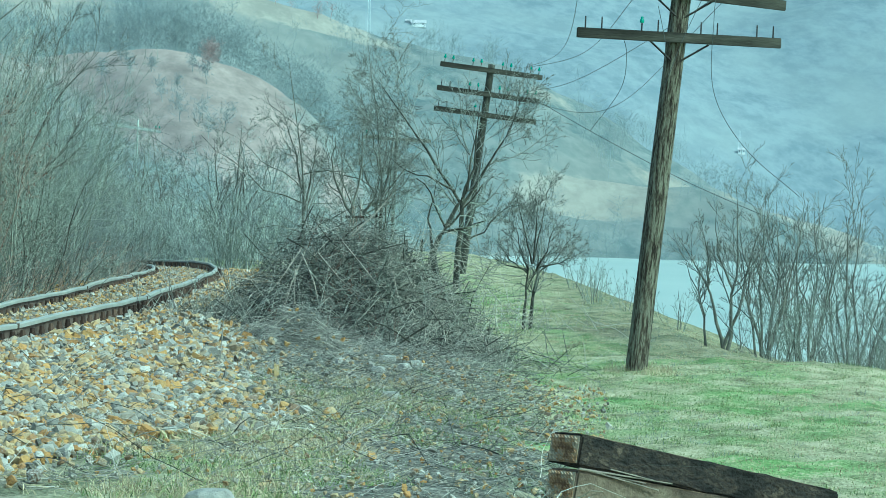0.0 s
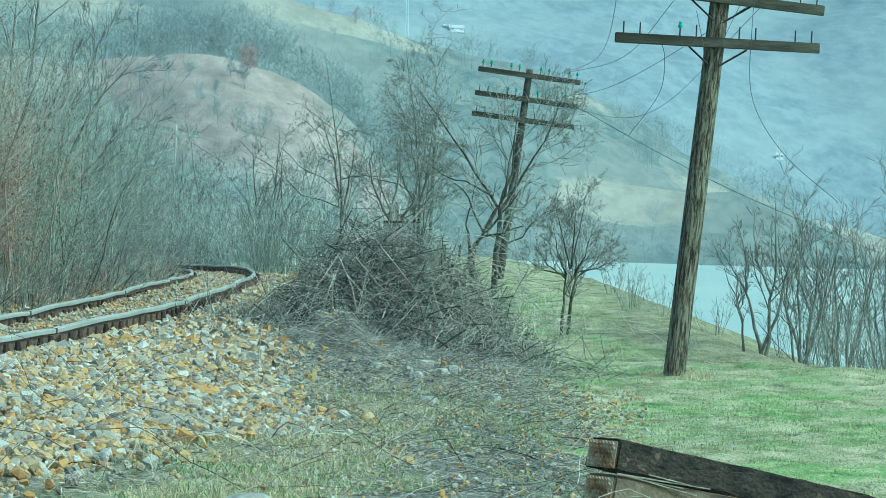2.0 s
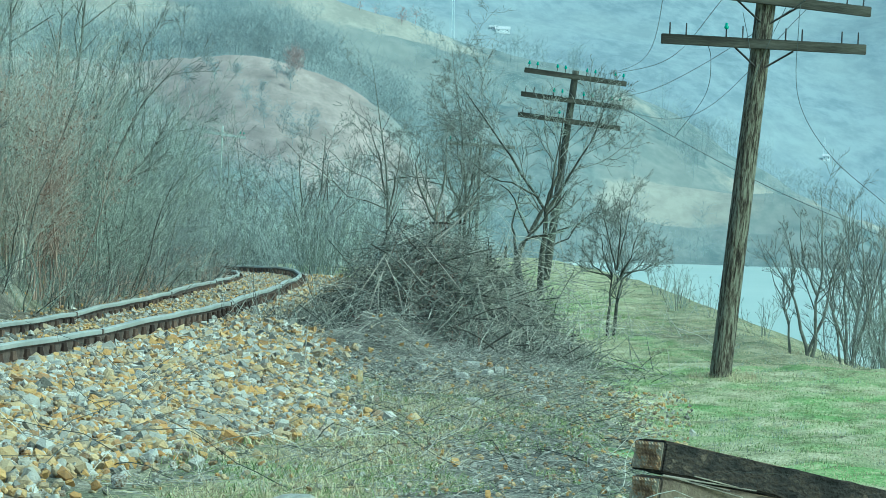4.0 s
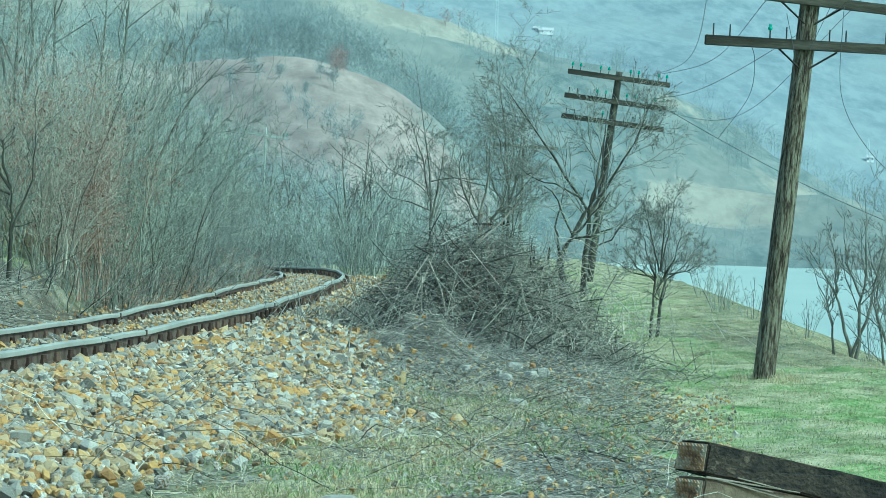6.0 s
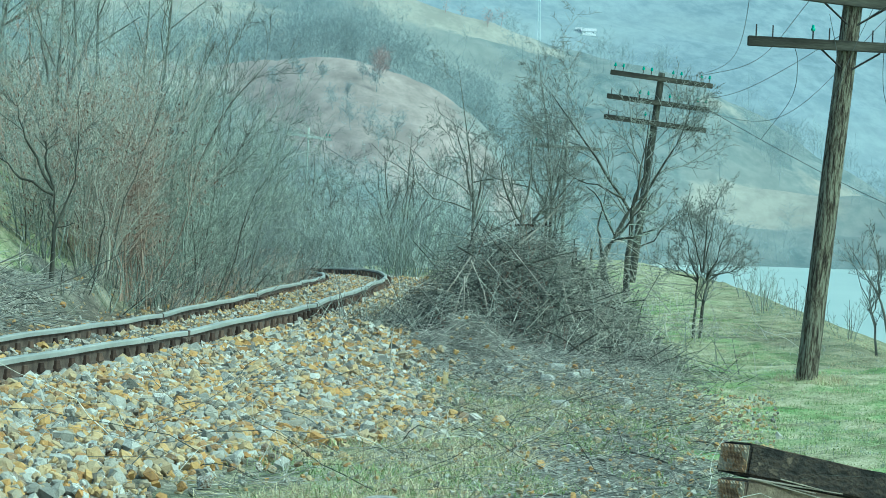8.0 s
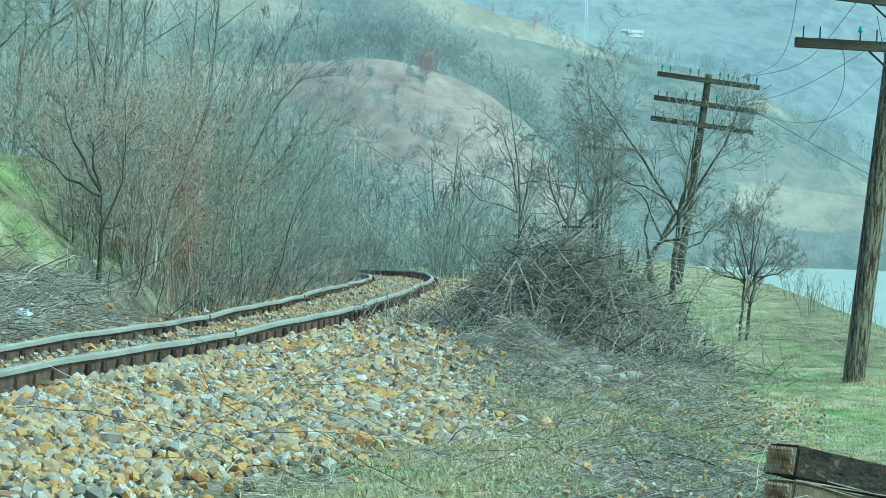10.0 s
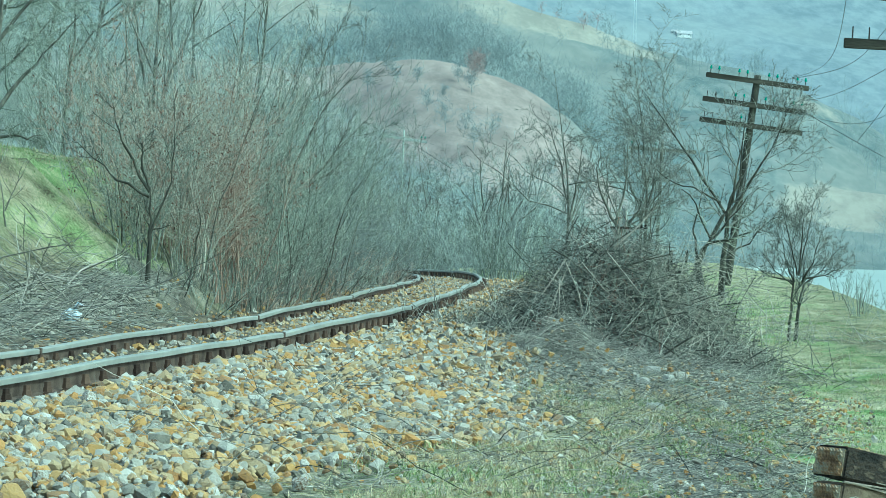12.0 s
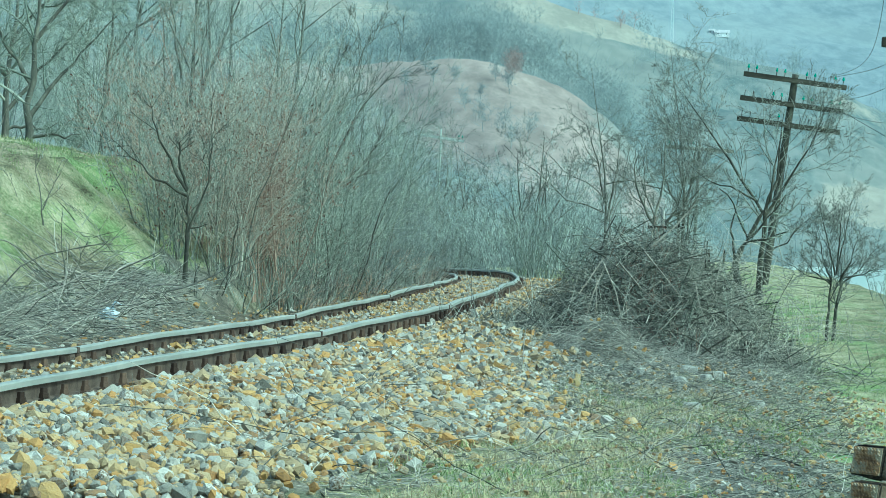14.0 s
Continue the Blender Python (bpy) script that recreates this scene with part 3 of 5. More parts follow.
def insulator_mesh():
    prof = [(0.0, 0.125), (0.022, 0.12), (0.03, 0.1), (0.026, 0.075), (0.04, 0.06), (0.045, 0.03), (0.032, 0.0), (0.012, 0.0)]
    bm = bmesh.new()
    prev = None
    for r, z in prof:
        ring = [bm.verts.new((max(r, 0.001) * math.cos(a * math.pi / 5), max(r, 0.001) * math.sin(a * math.pi / 5), z)) for a in range(10)]
        if prev:
            for j in range(10):
                bm.faces.new((prev[j], prev[(j + 1) % 10], ring[(j + 1) % 10], ring[j]))
        prev = ring
    me = bpy.data.meshes.new("insulator")
    bm.to_mesh(me)
    bm.free()
    me.materials.append(M["insulator"])
    me.polygons.foreach_set("use_smooth", [True] * len(me.polygons))
    return me


INSULATOR = insulator_mesh()


def telegraph_pole(at, height, r0, r1, lean, arm_heights, arm_length, fitted, label, turn=0.0, arm_tilts=(0, 0, 0), braces=True, wood=("pole_wood", "arm_wood")):
    """lean: degrees to the right; fitted: for each arm the pins that still carry an insulator."""
    t = thing("telegraph_pole", at, label, "telegraph pole", "telegraph poles beside the track")
    t.matrix_world = pose(*at, 0, lean, turn)
    part("shaft", pole_shaft(height, r0, r1), M[wood[0]], t, "weathered cracked timber shaft", True)
    for h, carry, tilt in zip(arm_heights, fitted, arm_tilts):
        arm = part("crossarm", box(arm_length, 0.09, 0.125, bevel=0.008, rough=0.008), M[wood[1]], t, "grey wooden crossarm", at=pose(0.01, -r0 * 0.95, h, 0, tilt, 0))
        pins = [-0.46, -0.38, -0.185, -0.105, 0.105, 0.185, 0.38, 0.46]
        for i, q in enumerate(pins):
            bm = bmesh.new()
            bmesh.ops.create_cone(bm, cap_ends=True, segments=6, radius1=0.011, radius2=0.009, depth=0.27, matrix=Matrix.Translation((q * arm_length, 0, 0.075)))
            pin = part("pin", bm, M["iron"], arm, "iron pin")
            if i in carry:
                child("insulator", INSULATOR, arm, "green glass insulator", at=pose(q * arm_length, 0, 0.16) @ Matrix.Scale(0.66 if braces else 0.75, 4))
        if braces:
            for sx in (-1, 1):
                rod([(sx * 0.4, -r0 * 0.6, h - 0.04), (sx * 0.02, -r0 * 0.75, h - 0.32)], [0.013, 0.013], M["iron"], "brace", t, "flat iron brace", 4)
    return t


telegraph_pole((6.266, 45.0, -0.25), 5.65, 0.138, 0.12, 5.4, (4.23, 4.79, 5.3), 2.6, ((2,), (1, 4, 6), (0, 3)), "tall weathered telegraph pole leaning on the grass", turn=2, arm_tilts=(-4.2, -0.5, -2.0))
telegraph_pole((8.04, 90.0, -0.05), 5.5, 0.105, 0.085, 6.6, (4.22, 4.74, 5.34), 2.58, ((3,), (2, 3, 4, 5, 6, 7), (0, 1, 2, 3, 4, 5, 6, 7)), "leaning telegraph pole with three crossarms beside bare trees", turn=-3, arm_tilts=(-0.3, -0.3, -0.3), braces=False, wood=("bark_dark", "arm_wood"))
telegraph_pole((9.35, 134.0, -0.9), 5.6, 0.07, 0.06, 1.0, (5.25,), 2.58, ((0, 1, 3),), "far telegraph pole among bare trees", turn=10, arm_tilts=(1.0,), braces=False, wood=("bark", "bark"))
# The most distant pole gets the haze-paled bark colours too.
telegraph_pole((-0.3, 165.0, -1.5), 7.0, 0.05, 0.045, 1.0, (6.6,), 2.5, ((6, 7),), "distant telegraph pole hidden behind bare trees", turn=35, arm_tilts=(4.0,), braces=False, wood=("bark_haze", "bark_far_haze"))


def wire(points, label, r=0.006):
    """A hanging line through a few points, smoothed."""
    p = np.array(points, dtype=float)
    t = np.linspace(0, len(p) - 1, 28)
    q = np.concatenate([2 * p[:1] - p[1:2], p, 2 * p[-1:] - p[-2:-1]])
    i = np.minimum(t.astype(int), len(p) - 2)
    f = (t - i)[:, None]
    a, b, c, d = q[i], q[i + 1], q[i + 2], q[i + 3]
    path = 0.5 * (2 * b + (c - a) * f + (2 * a - 5 * b + 4 * c - d) * f ** 2 + (3 * b - a - 3 * c + d) * f ** 3)
    me = merged([(path[None], np.full((1, len(path)), r))], "telegraph_wire", M["wire"], 4)
    tagged(new("telegraph_wire", me), label, "wire", "loose telegraph wires")


TAUT = "slack telegraph wire between the leaning poles"
LOOSE = "broken telegraph wire hanging from the pole"
wire([(9.55, 90, 5.35), (8.2, 67, 4.75), (6.35, 45, 4.75), (5.6, 30, 5.2)], TAUT)
wire([(9.5, 90, 4.75), (8.0, 67, 4.2), (6.75, 45, 4.22), (6.6, 30, 4.9)], TAUT, 0.005)
wire([(9.35, 90, 5.3), (7.9, 68, 4.85), (5.5, 45, 5.15)], TAUT, 0.005)
wire([(9.0, 90, 4.7), (8.7, 68, 3.7), (7.45, 45, 4.65)], TAUT, 0.005)
wire([(9.55, 90, 4.7), (11.5, 88, 3.5), (13.5, 86, 2.4), (16.5, 84, 1.1)], "fallen telegraph wire slanting down the slope", 0.007)
wire([(5.95, 44.9, 4.0), (6.02, 44.9, 3.75), (5.95, 44.8, 3.3), (5.55, 44.6, 2.75)], LOOSE, 0.004)
wire([(7.15, 44.9, 4.62), (7.1, 44.8, 4.2), (7.12, 44.8, 3.3), (7.5, 44.6, 2.6), (8.2, 44.5, 2.0)], LOOSE, 0.004)
wire([(6.4, 44.85, 4.35), (6.5, 44.8, 3.8), (6.45, 44.8, 3.3)], LOOSE, 0.004)
wire([(7.0, 44.9, 4.55), (6.7, 44.8, 3.9), (6.45, 44.8, 3.2)], LOOSE, 0.004)
wire([(0.4, 164, 4.75), (1.2, 163, 4.25), (2.0, 162, 3.75)], "pale wire hanging from a distant pole", 0.014)


# ---- old sleepers dumped on the grass ----
def old_sleeper(at, turn, roll, pitch, label, mat="beam_wood"):
    t = thing("old_sleeper", at, label, "sleeper", "old sleepers stacked on the grass")
    t.matrix_world = pose(*at, roll, pitch, turn)
    bm = box(2.5, 0.3, 0.21, (1.25, 0, 0.105), 0.014)
    bmesh.ops.subdivide_edges(bm, edges=[e for e in bm.edges if e.calc_length() > 1], cuts=30)
    for v in bm.verts:
        v.co += Vector(noise.noise_vector(v.co * 7)) * 0.012
    part("timber", bm, M[mat], t, "tarred timber")
    bm = box(2.44, 0.2, 0.006, (1.25, 0.0, 0.211), 0.002, 0.004)
    part("weathered_face", bm, M["beam_top"], t, "bleached upper face")
    # woven nail plate on the end grain
    plate = part("end_plate", box(0.006, 0.27, 0.18, (-0.004, 0, 0.105), 0.002), M["plate"], t, "rusty toothed end plate")
    bm = bmesh.new()
    for i in range(6):
        for j in range(8):
            bmesh.ops.create_cube(bm, size=1, matrix=Matrix.Translation((-0.009, -0.11 + j * 0.031 + 0.012 * (i % 2), 0.032 + i * 0.029)) @ Matrix.Rotation(0.7, 4, "X") @ Matrix.Diagonal((0.016, 0.027, 0.01, 1)))
    part("teeth", bm, M["plate"], plate)
    return t


old_sleeper((2.79, 23.4, 0.072), 36, 0, 10.3, "dark tarred old sleeper with a rusty end plate")
old_sleeper((2.75, 23.2, -0.15), 33, 0, 9.3, "half-buried brown old sleeper under another one", "sleeper")
for i in range(5):
    t = thing("wood_lath", (2.95 + 0.03 * i, 23.2 - 0.02 * i, -0.01 - 0.012 * i), "splintered pale strip of wood between old sleepers", "wood strip", "splintered strips")
    t.matrix_world = pose(2.84 + 0.05 * i, 23.17 - 0.012 * (i % 3), 0.07 - 0.01 * (i % 4), 0, 8 + 3 * (i % 3), 24 + 3 * i)
    part("strip", box(0.4 + 0.14 * (i % 4), 0.014, 0.008, (0.25, 0, 0), 0.002, 0.012), M["cut_wood"], t)


# ---- bare trees and shrubs ----
def leaves(batch, share, size, mat, name, parent, label):
    """Small dead leaves that still hang on the twigs."""
    P, _ = batch
    pts = P[:, 1:].reshape(-1, 3)
    pts = pts[rng.random(len(pts)) < share]
    n = len(pts)
    a, b = unit(rng.normal(0, 1, (n, 3))), unit(rng.normal(0, 1, (n, 3)))
    sz = size * rng.uniform(0.5, 1.3, (n, 1))
    V = np.stack([pts, pts + a * sz + b * sz * 0.4, pts + a * sz * 1.8, pts + a * sz - b * sz * 0.4], 1).reshape(-1, 3)
    F = np.arange(n * 4).reshape(n, 4)
    child(name, mesh_from(name, V, F, mat), parent, label, "stuff")


def place(x, y, sink=0.06):
    return np.array([x, y, float(ground_z(x, y)) - sink])


def tree(at, height, r, label, ways=((0, 0, 1),), counts=(8, 6, 5, 3), spread=48, low=0.3, mats=("bark", "twig"), lift=0.06, wob=0.1, group="bare trees", rmin=0.0035, ratios=(0.5, 0.5, 0.5, 0.55), stems=None):
    """A bare tree: one or more stems, limbs, and a crown of ever finer twigs."""
    t = thing("tree", at, label, "tree", group)
    w = np.array(ways, dtype=float)
    n = len(w)
    start = rng.normal(0, r * 0.8, (n, 3)) * (n > 1) * np.array([1, 1, 0])
    ln = height * np.linalg.norm(w, axis=1)
    stem = limbs(start, w, ln, np.full(n, r) * rng.uniform(0.75, 1.0, n), np.full(n, r * 0.25), 9, wob * 0.55, 0.03)
    if stems:
        pts = [np.array([np.interp(np.linspace(0, len(q) - 1, 9), range(len(q)), [v[j] for v in q]) for j in range(3)]).T for q in stems]
        P = np.stack(pts)
        P[:, 1:] += rng.normal(0, 0.006 * height, P[:, 1:].shape)
        n = len(P)
        taper = np.array([q[-1][3] if len(q[-1]) > 3 else 1.0 for q in stems])
        stem = (P, r * taper[:, None] * np.linspace(1, 0.08, 9)[None])
    for i in range(n):
        child("trunk", merged([(stem[0][i:i + 1], stem[1][i:i + 1])], "trunk", M[mats[0]], 8), t, "grey-brown bark")
    l1 = offshoots(stem, counts[0], low, 0.97, spread, ratios[0], 0.55, 7, wob * 1.4, lift, rmin)
    l2 = offshoots(l1, counts[1], 0.2, 1.0, spread, ratios[1], 0.55, 4, wob * 1.5, lift, rmin)
    fine = [l2]
    if len(l1[0]) <= 40:
        for i in range(len(l1[0])):
            child("limb", merged([(l1[0][i:i + 1], l1[1][i:i + 1])], "limb", M[mats[0]], 4), t)
    else:
        fine.append(l1)
    if len(counts) > 2:
        l3 = offshoots(l2, counts[2], 0.15, 1.0, spread, ratios[2], 0.6, 2, wob * 1.6, lift, rmin)
        fine.append(l3)
    if len(counts) > 3:
        fine.append(offshoots(l3, counts[3], 0.1, 1.0, spread, ratios[3], 0.7, 2, wob * 1.6, lift, rmin * 0.85))
    child("crown", merged(fine, "crown", M[mats[1]], 3), t, "bare twigs", "stuff")
    return t, fine


def shrub(at, height, stems, spread, label, counts=(6, 5, 3), mats=("bark", "twig"), r=0.016, group="shrubs beside the track", rmin=0.003, base=0.35, lift=0.04, side=(0, 0), name="shrub", wob=0.1, fork=36):
    """A many-stemmed shrub: long rods fanning out from the ground, with side twigs."""
    t = thing(name, at, label, "shrub", group)
    a, q = rng.uniform(0, 2 * math.pi, stems), np.sqrt(rng.random(stems))
    start = np.stack([np.cos(a) * q * base, np.sin(a) * q * base, np.zeros(stems)], 1)
    way = np.stack([np.cos(a) * q * spread + side[0], np.sin(a) * q * spread + side[1], np.ones(stems)], 1) + rng.normal(0, 0.08, (stems, 3))
    ln = height * rng.uniform(0.55, 1.08, stems) * (1 - 0.15 * q)
    rr = r * rng.uniform(0.5, 1.3, stems)
    stem = limbs(start, way, ln, rr, rr * 0.3, 8, wob, lift)
    thick = rr >= np.sort(rr)[-8]
    for i in np.flatnonzero(thick):
        child("stem", merged([(stem[0][i:i + 1], stem[1][i:i + 1])], "stem", M[mats[0] if i % 2 else mats[1]], 4), t)
    fine = [(stem[0][~thick], stem[1][~thick])]
    l = stem
    for i, c in enumerate(counts):
        l = offshoots(l, c, 0.12 if i else 0.15, 1.0, fork, 0.34 if i == 0 else 0.48, 0.55, 2 if i else 4, 0.17, 0.04, rmin)
        fine.append(l)
    child("crown", merged(fine, "crown", M[mats[1]], 3), t, "fine bare rods", "stuff")
    return t, fine


def left_of_track(y, off):
    """x at that many metres left of the left-hand rail."""
    return float(rail_x(y)) - GAUGE - off


# thicket on the bank side: dense upright rods, brown in front, painted haze-grey behind
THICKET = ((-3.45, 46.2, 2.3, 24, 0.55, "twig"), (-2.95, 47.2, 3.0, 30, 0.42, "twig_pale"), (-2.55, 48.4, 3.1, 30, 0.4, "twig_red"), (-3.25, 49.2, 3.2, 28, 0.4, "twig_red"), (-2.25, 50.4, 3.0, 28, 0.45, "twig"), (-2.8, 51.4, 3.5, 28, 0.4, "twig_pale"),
           (-2.0, 52.6, 3.0, 26, 0.5, "twig"), (-2.5, 54.0, 3.8, 26, 0.45, "twig"), (-1.8, 56.0, 3.1, 26, 0.5, "twig"), (-3.4, 54.5, 3.9, 26, 0.4, "bark_far_haze"), (-1.9, 58.5, 4.0, 26, 0.45, "twig"), (-1.45, 60.5, 3.1, 26, 0.5, "bark_far_haze"), (-2.6, 61.0, 4.6, 24, 0.45, "bark_far_haze"),
           (-1.3, 65.0, 2.6, 26, 0.45, "bark_far_haze"), (-2.0, 67.0, 4.0, 26, 0.35, "bark_far_haze"), (-1.25, 70.0, 2.6, 26, 0.4, "bark_far_haze"), (-1.65, 73.0, 4.0, 28, 0.28, "twig"), (-1.1, 76.0, 4.1, 30, 0.26, "twig"), (-1.45, 80.0, 4.0, 28, 0.26, "bark_far_haze"), (-0.8, 78.0, 2.2, 24, 0.4, "bark_far_haze"))
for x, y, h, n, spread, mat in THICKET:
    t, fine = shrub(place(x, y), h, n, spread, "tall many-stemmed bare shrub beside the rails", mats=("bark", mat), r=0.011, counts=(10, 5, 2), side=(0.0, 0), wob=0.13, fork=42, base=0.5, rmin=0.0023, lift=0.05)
    if 46 < y < 51:
        leaves(fine[3], 0.5, 0.024, M["leaf_dead"], "dead_leaf_mass", t, "rust-brown dead leaves")
# Dark bark and twig colours here paint in the shade at the thicket's foot.
for i, y in enumerate(np.arange(44.5, 84, 1.7)):
    x = left_of_track(y, 1.0 + 0.35 * math.sin(y * 3))
    mat = ("twig_dark", "twig", "twig_dark", "twig_red")[i % 4]
    shrub(place(x, y), 1.05 + 0.4 * math.sin(y * 2.1), 24, 0.95, "low tangled shrub at the foot of the thicket, darkened for shade", counts=(6, 3), r=0.007, mats=("bark_dark", mat), base=0.55, wob=0.16)
GNARLED = [[(0, 0, 0), (0.02, 0, 0.7), (0, 0, 1.2, 1.0)], [(0, 0, 1.12), (-0.35, 0, 1.3), (-0.61, 0, 1.5), (-1.03, 0, 1.85, 0.6)], [(0, 0, 1.18), (-0.29, 0, 1.68), (-0.42, 0, 1.95), (-0.5, 0, 2.3, 0.6)], [(0, 0, 1.2), (-0.13, 0, 1.55), (-0.1, 0, 1.8), (0.06, 0, 1.95, 0.6)], [(0, 0, 0.6), (0.25, 0, 1.3), (0.3, 0.1, 2.2, 0.5)]]
tree(place(-3.16, 44.5), 1.9, 0.036, "gnarled dark bare tree at the foot of the bank", stems=GNARLED, counts=(6, 5, 4), spread=45, low=0.5, group="trees on the bank", ratios=(0.45, 0.5, 0.5), mats=("bark_dark", "twig_dark"))
# long stems that lean out over the track
LEANING = [[(0, 0, 0), (0.2, 0, 1.0), (0.5, 0, 2.0), (0.95, 0, 2.9), (1.5, 0, 3.6, 1.0)], [(0.1, 0, 0.5), (0.5, 0, 1.4), (1.0, 0, 2.1), (1.6, 0.1, 2.7, 0.8)], [(0, 0, 0.2), (0.05, 0, 1.5), (0.2, 0, 2.7), (0.6, 0, 4.0, 0.9)], [(0.3, 0, 1.6), (0.4, 0, 2.5), (0.8, 0, 3.3), (1.0, 0, 4.0, 0.6)]]
tree(place(-2.25, 56.5), 3.6, 0.04, "bare shrub tree with long stems leaning towards the track", stems=LEANING, counts=(10, 7, 4), spread=34, low=0.3, group="trees on the bank", ratios=(0.38, 0.5, 0.5), mats=("bark", "twig_dark"), lift=0.08)
UPRIGHT = [[(0, 0, 0), (0.03, 0, 1.5), (0.1, 0, 3.2), (0.35, 0, 5.2, 1.0)], [(0.15, 0, 0), (0.2, 0, 1.6), (0.3, 0, 3.0), (0.2, 0, 5.0, 0.9)], [(0.05, 0, 1.6), (-0.2, 0, 2.8), (-0.4, 0, 4.2, 0.6)], [(0.2, 0, 2.0), (0.6, 0, 3.0), (1.0, 0, 4.0, 0.6)]]
tree(place(-4.2, 58.5), 4.6, 0.055, "slim twin-trunked bare tree behind the thicket", stems=UPRIGHT, counts=(9, 7, 5), spread=42, low=0.4, group="trees on the bank", ratios=(0.35, 0.5, 0.5), mats=("bark", "twig"))
# trees on top of the grassy bank
SPREADING = [[(0, 0, 0), (0.03, 0, 1.1), (0.15, 0, 2.5), (0.3, 0, 4.4, 1.0)], [(0, 0, 0.6), (0.5, 0.1, 1.3), (0.95, 0.1, 1.8), (1.6, 0, 2.5, 0.6)], [(0.02, 0, 0.3), (0.4, 0, 0.4), (0.7, 0, 0.3), (1.0, 0, 0.45, 0.45)], [(0.05, 0, 1.2), (-0.4, 0, 1.9), (-0.7, 0, 2.8, 0.6)], [(0.1, 0, 1.9), (0.6, 0, 2.6), (1.3, 0.1, 3.0), (1.9, 0, 3.6, 0.5)]]
for x, y, r, h in ((-7.02, 60.5, 0.075, 4.2), (-7.75, 63.5, 0.07, 4.4), (-6.3, 66.0, 0.055, 4.0)):
    tree(place(x, y), h, r, "dark spreading bare tree on top of the grassy bank", stems=SPREADING, counts=(12, 8, 5, 1), spread=50, low=0.2, group="trees on the bank", lift=0.0, ratios=(0.48, 0.5, 0.5, 0.5), mats=("bark", "twig"), wob=0.16)
# Rows further back wear bark colours with haze painted in.
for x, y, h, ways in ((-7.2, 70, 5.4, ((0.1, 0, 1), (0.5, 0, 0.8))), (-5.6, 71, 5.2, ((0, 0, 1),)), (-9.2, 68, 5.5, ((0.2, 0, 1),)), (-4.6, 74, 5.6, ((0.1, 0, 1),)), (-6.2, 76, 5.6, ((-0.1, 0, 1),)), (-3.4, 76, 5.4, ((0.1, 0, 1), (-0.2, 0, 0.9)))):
    tree(place(x, y), h, 0.06, "grey bare tree on top of the grassy bank", ways=ways, counts=(11, 7, 4, 1), spread=48, low=0.12, group="trees on the bank", lift=0.02, mats=("bark", "bark_haze"))
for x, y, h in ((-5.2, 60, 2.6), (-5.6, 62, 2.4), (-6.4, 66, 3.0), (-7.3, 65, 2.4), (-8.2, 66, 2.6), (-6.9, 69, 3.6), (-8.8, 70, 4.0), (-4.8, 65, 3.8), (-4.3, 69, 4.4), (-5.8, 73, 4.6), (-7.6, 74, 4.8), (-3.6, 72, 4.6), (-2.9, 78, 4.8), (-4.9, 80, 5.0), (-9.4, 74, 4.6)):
    shrub(place(x, y), h, 24, 0.6, "dense grey scrub on top of the grassy bank", counts=(7, 4, 1), mats=("bark_far_haze", "bark_haze" if y > 64 else "twig"), r=0.01, group="scrub on the bank", rmin=0.0028, base=0.6)
SAPLING = [[(0, 0, 0), (-0.03, 0, 0.3), (-0.12, 0, 0.75), (-0.1, 0, 1.15, 1.0)], [(-0.02, 0, 0.25), (0.12, 0, 0.6), (0.3, 0, 1.0, 0.8)], [(0, 0, 0), (-0.25, 0, 0.25), (-0.5, 0, 0.75, 0.8)]]
for x, y in ((-4.15, 40.4), (-4.75, 43.0), (-5.5, 44.5)):
    tree(place(x, y), 1.1, 0.012, "thin dark sapling on the grass bank", stems=SAPLING, counts=(3, 2), spread=35, group="saplings", wob=0.16, ratios=(0.3, 0.4))

# shrubs and trees behind the bend, the hazy ones in bark with painted-in haze
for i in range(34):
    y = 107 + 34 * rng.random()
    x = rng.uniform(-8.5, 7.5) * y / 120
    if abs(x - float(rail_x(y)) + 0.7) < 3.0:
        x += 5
    shrub(place(x, y), rng.uniform(2.0, 3.6), 28, 0.6, "haze-grey bare shrub behind the bend of the track", counts=(7, 4, 1), r=0.015, mats=("bark_haze", ("bark_haze", "bark_far_haze", "twig")[i % 3]), rmin=0.0055, base=0.8, group="shrubs behind the bend")
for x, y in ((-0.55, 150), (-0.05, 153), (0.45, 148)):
    shrub(place(x, y), 6.0, 30, 0.3, "tall hazy bare shrub far beyond the bend", counts=(8, 4, 1), r=0.02, mats=("bark_far_haze", "bark_haze"), rmin=0.0065, base=0.8, group="shrubs behind the bend")
ROUNDED = [[(0, 0, 0), (0.02, 0, 0.8), (0.1, 0, 1.6), (0.25, 0, 3.0), (0.3, 0, 4.4, 1.0)], [(0, 0, 0.7), (-0.35, 0, 1.5), (-0.6, 0, 2.2), (-1.15, 0, 2.9, 0.7)], [(0.03, 0, 1.0), (0.45, 0.2, 1.8), (0.9, 0.2, 2.5), (1.3, 0.1, 3.4, 0.7)], [(-0.2, 0, 1.2), (-0.4, -0.2, 2.3), (-0.5, -0.2, 3.8, 0.6)]]
SLENDER = [[(0, 0, 0), (0, 0, 2.0), (-0.1, 0, 3.5), (-0.55, 0, 6.3, 1.0)], [(0.02, 0, 1.9), (0.2, 0, 3.0), (0.35, 0, 4.4, 0.7)], [(-0.02, 0, 2.4), (-0.3, 0.1, 3.6), (-0.75, 0.1, 5.0, 0.6)], [(0, 0, 0.2), (0.1, 0, 1.6), (0.3, 0, 3.2, 0.7)]]
